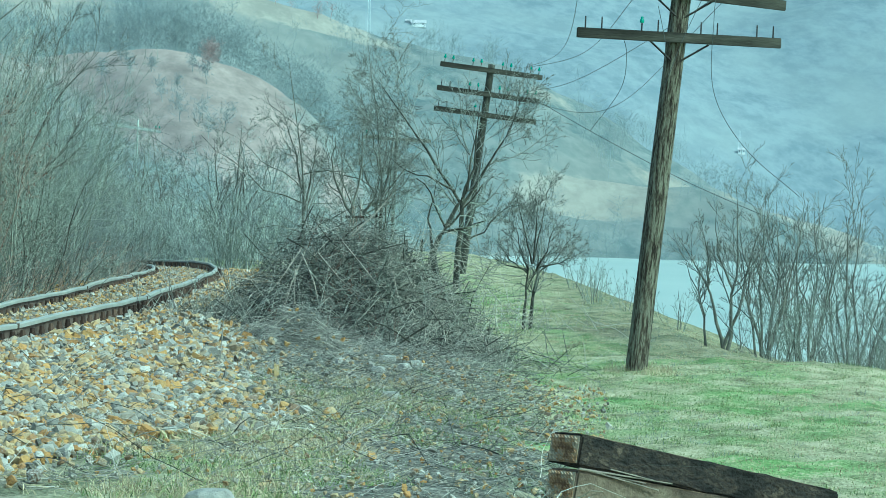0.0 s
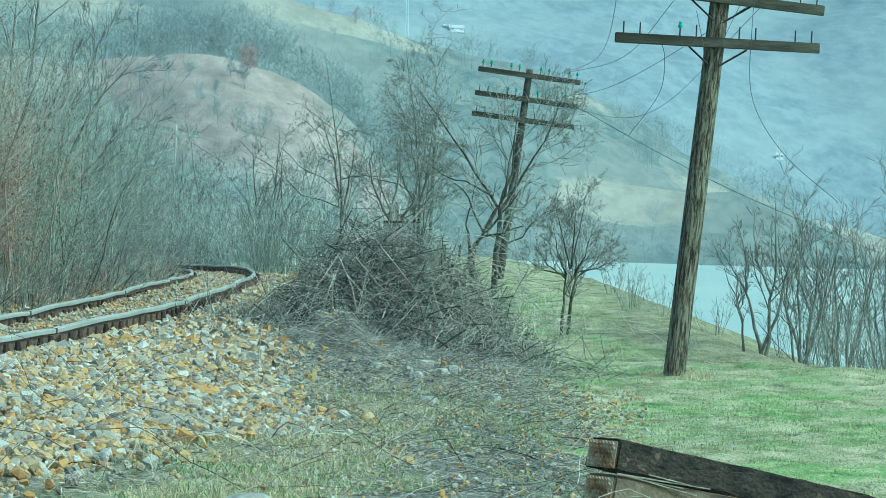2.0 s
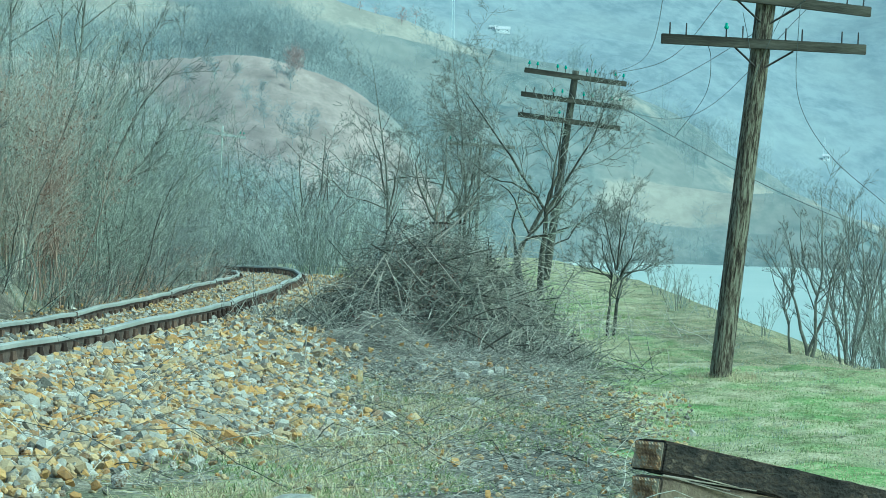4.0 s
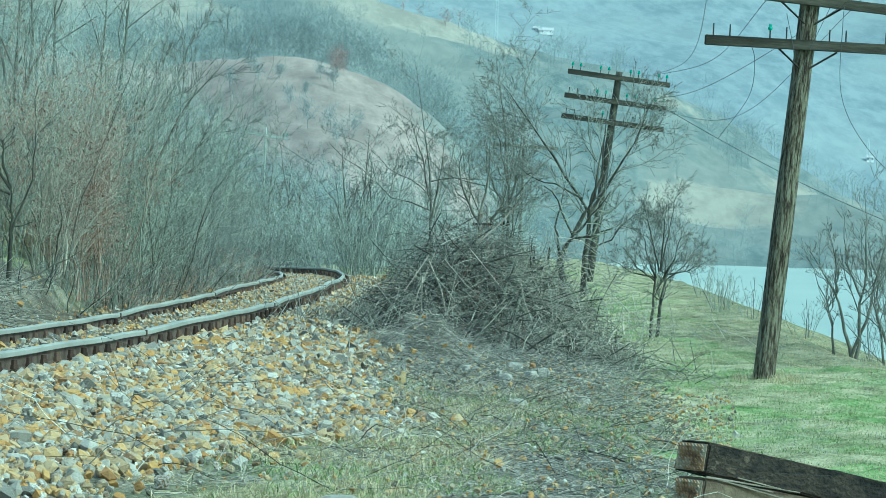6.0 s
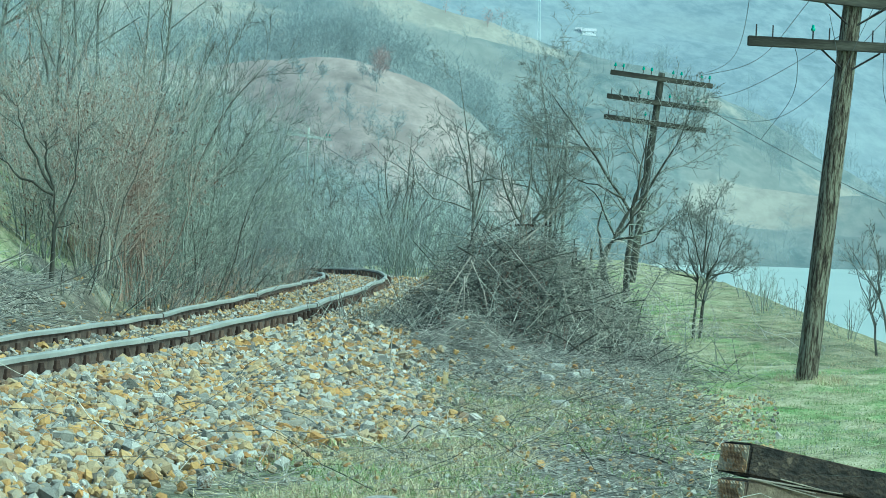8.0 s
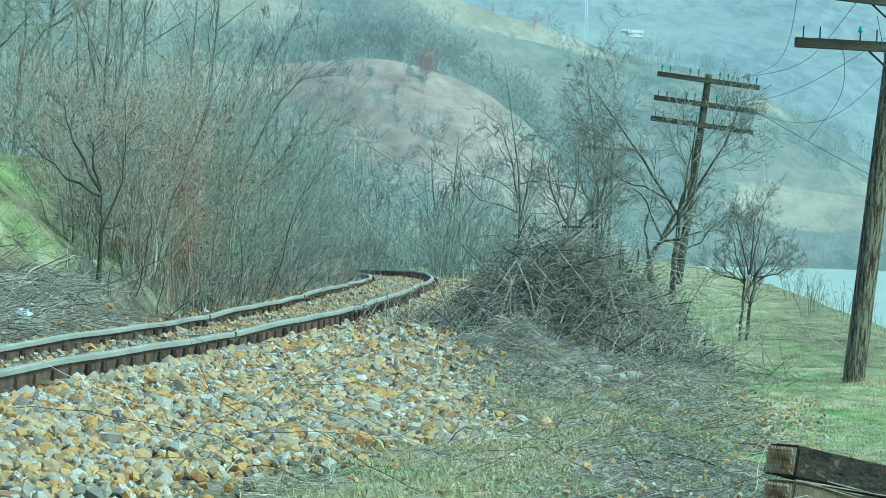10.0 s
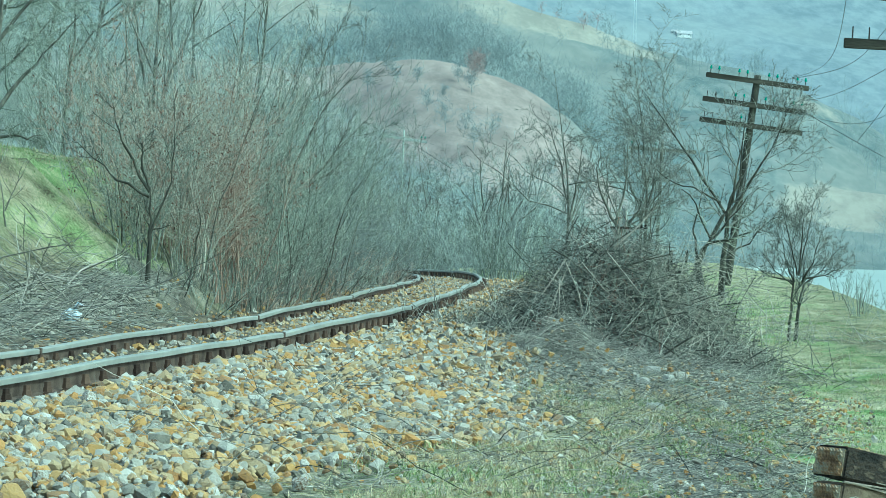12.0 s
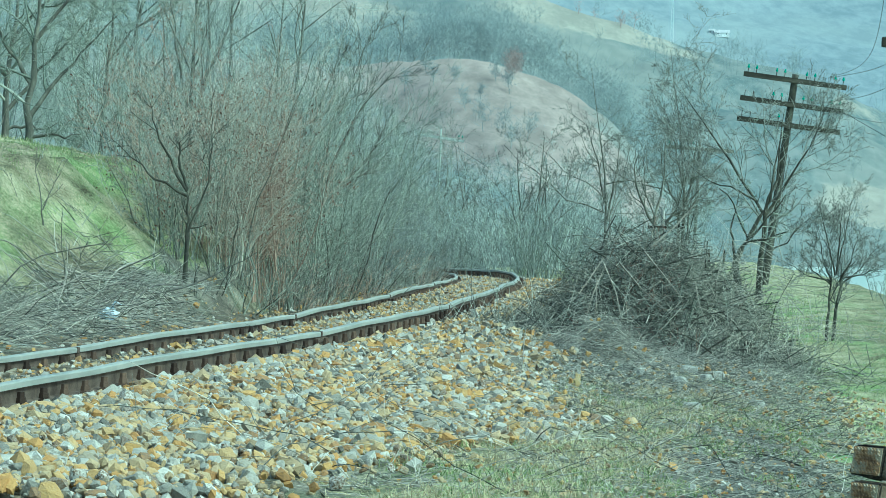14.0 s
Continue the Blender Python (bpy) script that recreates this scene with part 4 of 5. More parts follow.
CURLED = [[(0, 0, 0), (0.05, 0, 1.0), (0.1, 0, 2.0), (0.3, 0, 3.2), (0.35, 0, 4.6, 1.0)], [(0.08, 0, 1.8), (-0.3, 0, 2.4), (-0.55, 0, 3.2), (-0.4, 0, 4.0, 0.7)], [(0.08, 0, 1.5), (0.5, 0, 2.0), (0.95, 0, 2.3), (1.3, 0, 2.9, 0.6)], [(0, 0, 1.2), (-0.5, 0, 1.6), (-1.0, 0, 1.7), (-1.5, 0, 2.2, 0.5)]]
for x, y, r, stems in ((2.75, 112, 0.07, ROUNDED), (4.75, 105, 0.05, SLENDER), (5.78, 100, 0.06, CURLED), (6.75, 101, 0.05, SLENDER), (-0.2, 126, 0.06, ROUNDED), (-2.8, 118, 0.06, CURLED), (7.0, 108, 0.05, CURLED), (0.9, 131, 0.06, SLENDER)):
    tree(place(x, y), 4.2, r * 1.15, "slender bare tree beyond the bend of the track", stems=stems, counts=(10, 7, 5, 1), spread=50, low=0.22, ratios=(0.52, 0.5, 0.45, 0.45), wob=0.15, mats=("bark", "twig_dark"), rmin=0.0046, group="trees behind the bend", lift=0.03)
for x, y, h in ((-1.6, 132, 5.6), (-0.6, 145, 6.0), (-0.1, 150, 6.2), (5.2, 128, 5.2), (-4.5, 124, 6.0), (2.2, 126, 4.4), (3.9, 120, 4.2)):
    tree(place(x, y), h, 0.055, "hazy bare tree far beyond the bend", ways=((-0.12, 0, 1), (0.22, 0, 0.9)), counts=(11, 7, 4, 1), spread=48, low=0.18, ratios=(0.5, 0.5, 0.5, 0.5), wob=0.13, mats=("bark_far_haze", "bark_haze"), rmin=0.0045, group="trees behind the bend")

# the big forked tree beside the second pole
FORKED = [[(0, 0, 0), (0.03, 0, 1.0), (0.08, 0, 2.0), (0.3, 0, 2.8), (0.42, 0, 4.3, 1.0)],
          [(0.08, 0, 1.95), (-0.67, 0.1, 3.1), (-1.43, 0.2, 4.1), (-2.1, 0.2, 5.0, 0.4)],
          [(0.1, 0, 2.0), (0.75, -0.1, 3.1), (1.15, -0.1, 3.8), (1.4, 0, 4.7, 0.4)],
          [(0.02, 0, 1.0), (0.5, 0.1, 1.35), (1.0, 0.2, 1.85), (1.5, 0.2, 2.1, 0.3)],
          [(-0.1, 0, 2.3), (-0.7, -0.3, 2.6), (-1.3, -0.4, 2.7), (-1.9, -0.3, 3.3, 0.3)]]
tree(place(7.24, 82), 3.6, 0.085, "large forked bare tree behind the brush heap", stems=FORKED, counts=(12, 8, 6, 2), spread=46, low=0.25, rmin=0.0046, group="trees by the brush heap", mats=("bark_dark", "twig_dark"), wob=0.12, ratios=(0.55, 0.5, 0.45, 0.4))
CROOKED = [[(0, 0, 0), (-0.2, 0, 0.95), (0.1, 0, 1.6), (0.55, 0, 2.4), (0.75, 0, 3.9, 1.0)], [(-0.18, 0, 0.9), (-0.3, 0.1, 1.7), (-0.1, 0.1, 2.8, 0.4)]]
tree(place(6.78, 81), 3.0, 0.1, "crooked bare trunk beside the forked tree", stems=CROOKED, counts=(7, 6, 5), spread=56, low=0.4, rmin=0.0045, group="trees by the brush heap", mats=("bark_dark", "twig"), wob=0.16, ratios=(0.4, 0.5, 0.5, 0.5))
# the little tree on the turf
SMALL = [[(0, 0, 0), (0.03, 0, 0.5), (0.1, 0, 1.0), (0.1, 0, 1.25, 1.0)], [(-0.1, 0, 0), (-0.09, 0, 0.5), (-0.06, 0, 1.0), (-0.06, 0.05, 1.3, 0.8)], [(0.1, 0, 0.95), (0.4, 0.1, 1.2), (0.7, 0.1, 1.6, 0.45)], [(-0.06, 0, 0.95), (-0.35, -0.1, 1.15), (-0.62, -0.1, 1.5, 0.45)],
         [(0.08, 0, 1.0), (0.2, -0.3, 1.3), (0.3, -0.4, 1.8, 0.5)], [(-0.05, 0, 1.0), (-0.15, 0.3, 1.3), (-0.25, 0.4, 1.8, 0.5)], [(0.02, 0, 1.1), (0.05, 0, 1.6), (0.08, 0, 2.1, 0.5)],
         [(0.08, 0, 1.05), (0.45, 0, 1.12), (0.88, 0, 1.35, 0.45)], [(-0.06, 0, 1.0), (-0.45, 0, 1.08), (-0.82, 0, 1.3, 0.45)], [(0.02, 0, 1.1), (0.14, 0.1, 1.7), (0.27, 0.1, 2.4, 0.4)], [(0, 0, 1.1), (-0.15, 0, 1.7), (-0.3, 0, 2.3, 0.4)]]
tree(place(6.2, 56.8), 1.15, 0.037, "small round-crowned bare fruit tree on the turf", stems=SMALL, counts=(15, 6, 3), spread=52, low=0.3, group="small tree on the turf", ratios=(0.5, 0.5, 0.5), wob=0.07, lift=0.1, rmin=0.003, mats=("bark_dark", "twig_dark"))
# wood at the edge of the slope
ARCHED = [[(0, 0, 0), (-0.15, 0, 0.7), (-0.4, 0, 1.3), (-0.85, 0, 1.9, 1.0)], [(0.05, 0, 0), (0.1, 0, 0.9), (0.22, 0, 1.7), (0.12, 0, 2.9, 1.0)], [(0, 0, 0.15), (0.3, 0, 0.9), (0.4, 0, 1.7), (0.75, 0, 2.6, 0.9)], [(-0.3, 0, 1.1), (-0.3, 0, 1.6), (-0.5, 0, 2.3, 0.6)], [(0.12, 0, 1.1), (-0.15, 0, 1.7), (-0.2, 0, 2.4, 0.6)]]
LEFTWARD = [[(0, 0, 0), (-0.05, 0, 0.6), (-0.2, 0, 1.2), (-0.55, 0, 1.9, 1.0)], [(-0.1, 0, 0.9), (0.0, 0, 1.3), (0.05, 0, 1.7, 0.6)]]
FANNED = [[(0, 0, 0), (0.0, 0, 1.0), (-0.08, 0, 2.0), (0.02, 0, 3.2, 1.0)], [(0.08, 0, 0), (0.25, 0, 0.9), (0.55, 0, 1.7), (0.7, 0, 2.6, 0.9)], [(-0.05, 0, 0), (-0.25, 0, 1.0), (-0.35, 0, 1.8), (-0.6, 0, 2.6, 0.8)]]
EDGE_WOOD = ((8.5, 53.5, 0.022, LEFTWARD, 0.9), (8.85, 54.0, 0.032, ARCHED, 1.0), (9.3, 53.0, 0.03, ARCHED, 0.95), (9.6, 55.0, 0.028, FANNED, 0.95), (10.0, 54.0, 0.028, FANNED, 1.0), (10.35, 55.5, 0.03, ARCHED, 1.05), (10.75, 54.0, 0.028, FANNED, 1.1), (11.2, 55.5, 0.03, FANNED, 1.15), (11.7, 54.0, 0.03, ARCHED, 1.15), (12.3, 55.0, 0.03, FANNED, 1.2))
for x, y, r, stems, k in EDGE_WOOD:
    grown = [[(*(c * k * 0.9 for c in p[:3]), *p[3:]) for p in q] for q in stems]
    tree(place(x, y), 2.6 * k, r, "thin bare tree at the edge of the slope", stems=grown, counts=(9, 6, 4), spread=36, low=0.25, group="wood at the slope edge", mats=("bark", "twig_dark"), ratios=(0.36, 0.5, 0.5), lift=0.08, rmin=0.0028)
for i, (x, y) in enumerate(((9.6, 51.5), (10.1, 51.0), (10.5, 51.5), (10.8, 50.5), (11.2, 51), (11.4, 50), (11.7, 51.5), (9.2, 52.5), (9.9, 53), (10.7, 53), (11.5, 53.5), (12.0, 52))):
    shrub(place(x, y), 1.5 + 0.05 * i, 22, 0.45, "brownish bare scrub at the edge of the slope", counts=(6, 3, 1), mats=("bark", "twig_dark" if i % 2 else "twig"), r=0.007, group="scrub at the slope edge", rmin=0.0026)
for x, y in ((8.9, 70), (9.2, 72), (9.6, 75), (10.0, 82), (8.9, 66), (9.0, 60)):
    shrub(place(x, y), 0.9, 9, 0.5, "thin bare sapling on the slope", counts=(4, 2), r=0.007, group="scrub at the slope edge", base=0.2)


# ---- heaps of cut branches ----
def heap_top(x, y):
    return (1 + 0.16 * fbm(x, y, 2.6)) * 1.28 * np.exp(-(np.abs((x - 2.45) / 1.12) ** 2.4) - (np.abs((y - 46) / 1.5) ** 2.2)) + 0.72 * np.exp(-(np.abs((x - 3.75) / 0.95) ** 2.2) - (np.abs((y - 46.5) / 1.4) ** 2.2))


def brush_heap():
    t = thing("brush_heap", (2.9, 46, 0), "large grey heap of cut branches and brambles", "brush heap")
    o = np.array([2.9, 46, 0])

    def sticks(n, lo, hi, r0, r1, flat, k=5, wob=0.1):
        x, y = rng.normal(2.75, 0.95, n), rng.normal(46, 0.95, n)
        top = heap_top(x, y)
        z = ground_z(x, y) + top * rng.uniform(0.2, 1.02, n)
        inward = np.stack([2.5 - x, 46 - y, np.zeros(n)], 1)
        way = unit(inward) * 0.2 + rng.normal(0, 1.0, (n, 3)) * np.array([1, 1, 0.7]) + np.array([0, 0, flat])
        ln = rng.uniform(lo, hi, n)
        start = np.stack([x, y, z], 1) - unit(way) * ln[:, None] * 0.45
        start[:, 2] = np.maximum(start[:, 2], ground_z(start[:, 0], start[:, 1]))
        r = rng.uniform(r0, r1, n)
        return limbs(start - o, way, ln, r, r * 0.4, k, wob, -0.03)

    # Dark sheet added inside the heap to block light and darken its gaps.
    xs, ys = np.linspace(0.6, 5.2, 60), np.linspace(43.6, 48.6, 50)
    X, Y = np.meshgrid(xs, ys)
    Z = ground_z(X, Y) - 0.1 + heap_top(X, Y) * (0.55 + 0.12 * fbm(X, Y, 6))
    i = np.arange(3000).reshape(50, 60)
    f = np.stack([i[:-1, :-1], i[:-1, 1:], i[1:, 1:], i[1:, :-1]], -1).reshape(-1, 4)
    core = material("shade_core", [(0.3, (0.022, 0.022, 0.019)), (0.5, (0.075, 0.075, 0.067)), (0.7, (0.21, 0.206, 0.182))], 8, bump=0.05, fine=50)
    child("shade_core", mesh_from("shade_core", np.stack([X, Y, Z], -1).reshape(-1, 3) - o, f, core), t, "dark added core standing in for shade between the twigs")
    big = sticks(80, 0.5, 1.3, 0.007, 0.015, 0.3, 6, 0.1)
    for j in range(80):
        child("branch", merged([(big[0][j:j + 1], big[1][j:j + 1])], "branch", M["cut_wood"] if j % 7 == 0 else M["bark_dark"], 5), t)
    mid = sticks(2000, 0.3, 1.1, 0.003, 0.008, 0.2, 4, 0.1)
    fine = sticks(6500, 0.12, 0.5, 0.0022, 0.0045, 0.1, 3, 0.2)
    child("brushwood", merged([mid], "brushwood", M["brush"], 3), t, "grey-brown brushwood", "stuff")
    red = sticks(500, 0.2, 0.7, 0.0025, 0.006, 0.2, 4, 0.15)
    red[0][:, :, 0] = red[0][:, :, 0] * 0.55 - 0.15
    child("bramble_mass", merged([red], "bramble_mass", M["leaf_dead"], 3), t, "reddish-brown bramble canes", "stuff")
    child("fine_brushwood", merged([fine], "fine_brushwood", M["brush"], 3), t, "fine dark brushwood", "stuff")
    pale = sticks(800, 0.2, 0.8, 0.003, 0.0065, 0.2, 3, 0.15)
    spikes = sticks(260, 0.5, 1.2, 0.003, 0.007, 1.1, 4, 0.12)
    child("brushwood", merged([spikes], "brushwood", M["twig"], 3), t, "thin branches sticking out of the heap", "stuff")
    shift = sticks(1100, 0.15, 0.7, 0.0025, 0.006, 0.5, 3, 0.15)
    shift[0][..., 0] = np.abs(shift[0][..., 0] - 0.2) + 0.2
    child("stalk_mass", merged([shift], "stalk_mass", M["twig_pale"], 3), t, "bleached stalks", "stuff")
    child("stalk_mass", merged([pale], "stalk_mass", M["twig_pale"], 3), t, "bleached stalks", "stuff")

    # pale cut poles leaning together on the front of the heap
    for a, b in (((1.75, 44.3, 0.3), (2.08, 44.8, 1.22)), ((2.0, 44.7, 1.15), (2.25, 44.2, 0.35)), ((1.92, 44.5, 0.95), (1.9, 44.2, 0.3)), ((2.0, 44.6, 1.2), (1.7, 44.3, 0.75)), ((2.5, 44.6, 1.3), (2.95, 44.2, 0.75)), ((3.3, 44.4, 0.4), (3.15, 44.7, 0.95)), ((2.2, 44.6, 1.15), (2.75, 44.3, 0.6)), ((2.6, 44.8, 1.35), (3.15, 45.2, 1.9))):
        rod([np.array(a) - o, (np.array(a) + np.array(b)) / 2 - o + rng.normal(0, 0.025, 3), np.array(b) - o], [0.01, 0.008, 0.005], M["cut_wood"], "branch", t, "pale peeled branch", 6)


brush_heap()


def litter_stalks(name, count, area, lo, hi, r, mat, label, lift=0.25, k=5, wob=0.15, where=None):
    """Stalks and twigs strewn over the ground inside area (x0, x1, y0, y1)."""
    x, y = rng.uniform(area[0], area[1], count * 3), rng.uniform(area[2], area[3], count * 3)
    ok = where(x, y) if where is not None else np.ones(len(x), bool)
    x, y = x[ok][:count], y[ok][:count]
    n = len(x)
    a = rng.uniform(0, 2 * math.pi, n)
    way = np.stack([np.cos(a), np.sin(a), np.abs(rng.normal(0, lift, n))], 1)
    ln = rng.uniform(lo, hi, n)
    rr = r * rng.uniform(0.5, 1.4, n)
    P, R = limbs(np.stack([x, y, ground_z(x, y) + 0.005], 1), way, ln, rr, rr * 0.4, k, wob, -0.06)
    P[..., 2] = np.maximum(P[..., 2], ground_z(P[..., 0], P[..., 1]) + 0.004)
    tagged(new(name, merged([(P, R)], name, mat, 3)), label, "brushwood", kind="stuff")


side_of = lambda x, y: x - rail_x(y)
litter_stalks("brushwood_litter", 4000, (1.0, 5.2, 25, 46), 0.1, 0.42, 0.0036, M["brush"], "dark twigs and brambles strewn over the slope", k=4, where=lambda x, y: (side_of(x, y) > 1.6 + 0.3 * np.sin(y)) & (side_of(x, y) < field_edge(y) + 0.1) & (y > 24) & ((y > 31) | (rng.random(len(x)) < 0.4)) & ((np.hypot(x - 1.75, (y - 39.6) * 0.55) > 0.75) | (rng.random(len(x)) < 0.2)))
litter_stalks("dry_stalk_litter", 3800, (-0.5, 5.0, 20, 46), 0.1, 0.45, 0.003, M["straw_grey"], "bleached dry stalks lying on the slope", k=3, where=lambda x, y: (side_of(x, y) > 1.6) & (side_of(x, y) < 4.7))
litter_stalks("mound_litter", 1500, (0.9, 2.7, 38.4, 41.6), 0.08, 0.35, 0.003, M["straw_grey"], "grey stalks matted over the low mound", lift=0.35, k=3)
litter_stalks("mound_twigs", 500, (0.9, 2.9, 38.0, 41.6), 0.15, 0.5, 0.003, M["brush"], "dark twigs over the low mound", lift=0.35, k=4)
litter_stalks("verge_straw", 5500, (-2.4, 4.4, 19, 36), 0.06, 0.24, 0.0019, M["straw"], "flattened straw lying over the verge", lift=0.3, k=3, where=lambda x, y: (side_of(x, y) > ballast_edge(y) + 0.35 * fbm(x, y, 1.2)) & (side_of(x, y) < 4.3 + 0.5 * fbm(x, y, 1.0)) & (fbm(x, y, 0.9) > -0.1))
slope = lambda x, y: (side_of(x, y) > np.where(y < 31, 3.6, 2.5) + 0.6 * fbm(x, y, 1.3)) & (side_of(x, y) < field_edge(y) - 0.15 + 0.4 * fbm(x + 7, y, 1.1) + rng.normal(0, 0.3, len(x)))
litter_stalks("slope_twigs", 9000, (-1.5, 5.4, 21, 48), 0.05, 0.3, 0.0026, M["brush"], "fine dark twigs matted over the dirt slope", lift=0.3, k=3, where=lambda x, y: slope(x, y) & (fbm(x, y, 1.7) > -0.2) & (np.hypot(x - 1.8, (y - 39.4) * 0.6) > 0.7))
litter_stalks("slope_stalks", 4000, (-1.5, 5.2, 21, 48), 0.05, 0.2, 0.0022, M["straw_grey"], "short grey stalks over the dirt slope", lift=0.3, k=3, where=slope)
litter_stalks("bramble_stems", 260, (-2.6, 3.4, 20, 32), 0.4, 1.4, 0.0036, M["brush"], "long arching bramble stems over the stones", lift=0.4, k=8, where=lambda x, y: side_of(x, y) > 1.2)
litter_stalks("cut_brush", 1100, (-6, -1.5, 33, 43), 0.3, 0.9, 0.006, M["twig_pale"], "pale cut brush heaped along the far rail", lift=0.25, where=lambda x, y: (side_of(x, y) < -2.7) & (side_of(x, y) > -3.9))
litter_stalks("cut_branches", 90, (-5.6, -2.0, 34, 43), 0.8, 1.8, 0.011, M["straw_grey"], "pale curved cut branches beside the far rail", lift=0.35, k=8, wob=0.2, where=lambda x, y: (side_of(x, y) < -2.8) & (side_of(x, y) > -3.8))
litter_stalks("cut_twigs", 1100, (-6, -1.5, 34, 44), 0.3, 0.9, 0.005, M["brush"], "dark cut twigs along the far rail", lift=0.3, where=lambda x, y: (side_of(x, y) < -2.5) & (side_of(x, y) > -4.2))


# ---- grass ----
def blades(name, count, area, height, width, mat, label, where, lean=0.5):
    x, y = rng.uniform(area[0], area[1], count * 3), rng.uniform(area[2], area[3], count * 3)
    ok = where(x, y)
    x, y = x[ok][:count], y[ok][:count]
    n = len(x)
    base = np.stack([x, y, ground_z(x, y) - 0.005], 1)
    a = rng.uniform(0, 2 * math.pi, n)
    side = np.stack([np.cos(a), np.sin(a), np.zeros(n)], 1) * width * rng.uniform(0.6, 1.3, (n, 1))
    h = height * rng.uniform(0.4, 1.3, (n, 1))
    b = rng.uniform(0, 2 * math.pi, n)
    bend = np.stack([np.cos(b), np.sin(b), np.zeros(n)], 1) * h * lean * rng.uniform(0.2, 1.4, (n, 1))
    up = np.array([0, 0, 1.0])
    V = np.stack([base - side, base + side, base + side * 0.7 + up * h * 0.6 + bend * 0.4, base - side * 0.7 + up * h * 0.6 + bend * 0.4, base + up * h * 0.95 + bend], 1)
    i = np.arange(n)[:, None] * 5
    F = np.concatenate([np.concatenate([i, i + 1, i + 2], 1), np.concatenate([i, i + 2, i + 3], 1), np.concatenate([i + 3, i + 2, i + 4], 1)])
    tagged(new(name, mesh_from(name, V.reshape(-1, 3), F, mat)), label, "grass", kind="stuff")


def green_edge(x, y):
    """How far from the rail the green turf reaches before the bare brown shoulder of the field."""
    return 5.4 + 0.5 * fbm(x, y, 0.7) + 0.06 * np.maximum(y - 57, 0) + 0.09 * np.maximum(57 - y, 0) + 20 * (y < 47.5)


turf = lambda x, y: (side_of(x, y) < green_edge(x, y)) & (side_of(x, y) > field_edge(y) - 0.1 + 0.4 * fbm(x, y, 0.8) + rng.normal(0, 0.25, len(x))) & (fbm(x, 0.35 * y, 0.9) + rng.normal(0, 0.5, len(x)) > -0.35)
dry_turf = lambda x, y: (side_of(x, y) > field_edge(y) - 0.3 + rng.normal(0, 0.3, len(x))) & (fbm(x, 0.35 * y, 0.9) + rng.normal(0, 0.5, len(x)) < 0.1)
blades("turf_grass", 28000, (3.0, 10.5, 22, 80), 0.022, 0.004, M["grass"], "short green grass of the field", turf)
blades("dry_grass", 27000, (3.0, 10.5, 22, 110), 0.024, 0.004, M["straw"], "straw-coloured dry grass among the turf", dry_turf, 0.8)
blades("verge_grass", 12000, (-1.5, 4.2, 19.5, 34), 0.075, 0.003, M["straw"], "matted dry grass on the verge", lambda x, y: (side_of(x, y) > ballast_edge(y) + 0.4 * fbm(x, y, 1.4)) & (side_of(x, y) < 4.3 + 0.5 * fbm(x, y, 1.0)) & (fbm(x, y, 1.1) > 0.0), 1.8)
blades("verge_green", 11000, (-1.0, 4.2, 19.5, 34), 0.07, 0.0035, M["grass"], "fresh green tufts on the verge", lambda x, y: (side_of(x, y) > 2.2) & (side_of(x, y) < 5.2) & (fbm(x + 3, y, 1.3) > 0.05), 1.1)
blades("bank_grass", 16000, (-9, -2.5, 38, 66), 0.04, 0.004, M["grass"], "green grass on the bank", lambda x, y: side_of(x, y) < -3.4, 0.7)
blades("bank_dry_grass", 5000, (-9, -2.5, 38, 66), 0.045, 0.004, M["straw"], "dry grass on the bank", lambda x, y: (side_of(x, y) < -3.4) & (fbm(x, 0.35 * y, 0.9) < 0.2), 0.9)

def tussocks(name, count, per, area, height, mat, label, where):
    """Clumps of longer blades leaning all ways."""
    x, y = rng.uniform(area[0], area[1], count * 4), rng.uniform(area[2], area[3], count * 4)
    ok = where(x, y)
    x, y = np.repeat(x[ok][:count], per), np.repeat(y[ok][:count], per)
    n = len(x)
    x, y = x + rng.normal(0, 0.05, n), y + rng.normal(0, 0.05, n)
    h = height * rng.uniform(0.5, 1.4, (n, 1))
    a, b = rng.uniform(0, 2 * math.pi, n), rng.uniform(0, 2 * math.pi, n)
    base = np.stack([x, y, ground_z(x, y) - 0.004], 1)
    side = np.stack([np.cos(a), np.sin(a), np.zeros(n)], 1) * 0.0026
    out = np.stack([np.cos(b), np.sin(b), np.zeros(n)], 1) * h * rng.uniform(0.1, 0.9, (n, 1))
    up = np.array([0, 0, 1.0]) * h * rng.uniform(0.35, 1.0, (n, 1))
    mid = base + out * 0.4 + up * 0.7
    V = np.stack([base - side, base + side, mid + side * 0.7, mid - side * 0.7, base + out + up * 0.85], 1)
    i = np.arange(n)[:, None] * 5
    F = np.concatenate([np.concatenate([i, i + 1, i + 2], 1), np.concatenate([i, i + 2, i + 3], 1), np.concatenate([i + 3, i + 2, i + 4], 1)])
    tagged(new(name, mesh_from(name, V.reshape(-1, 3), F, mat)), label, "grass", kind="stuff")


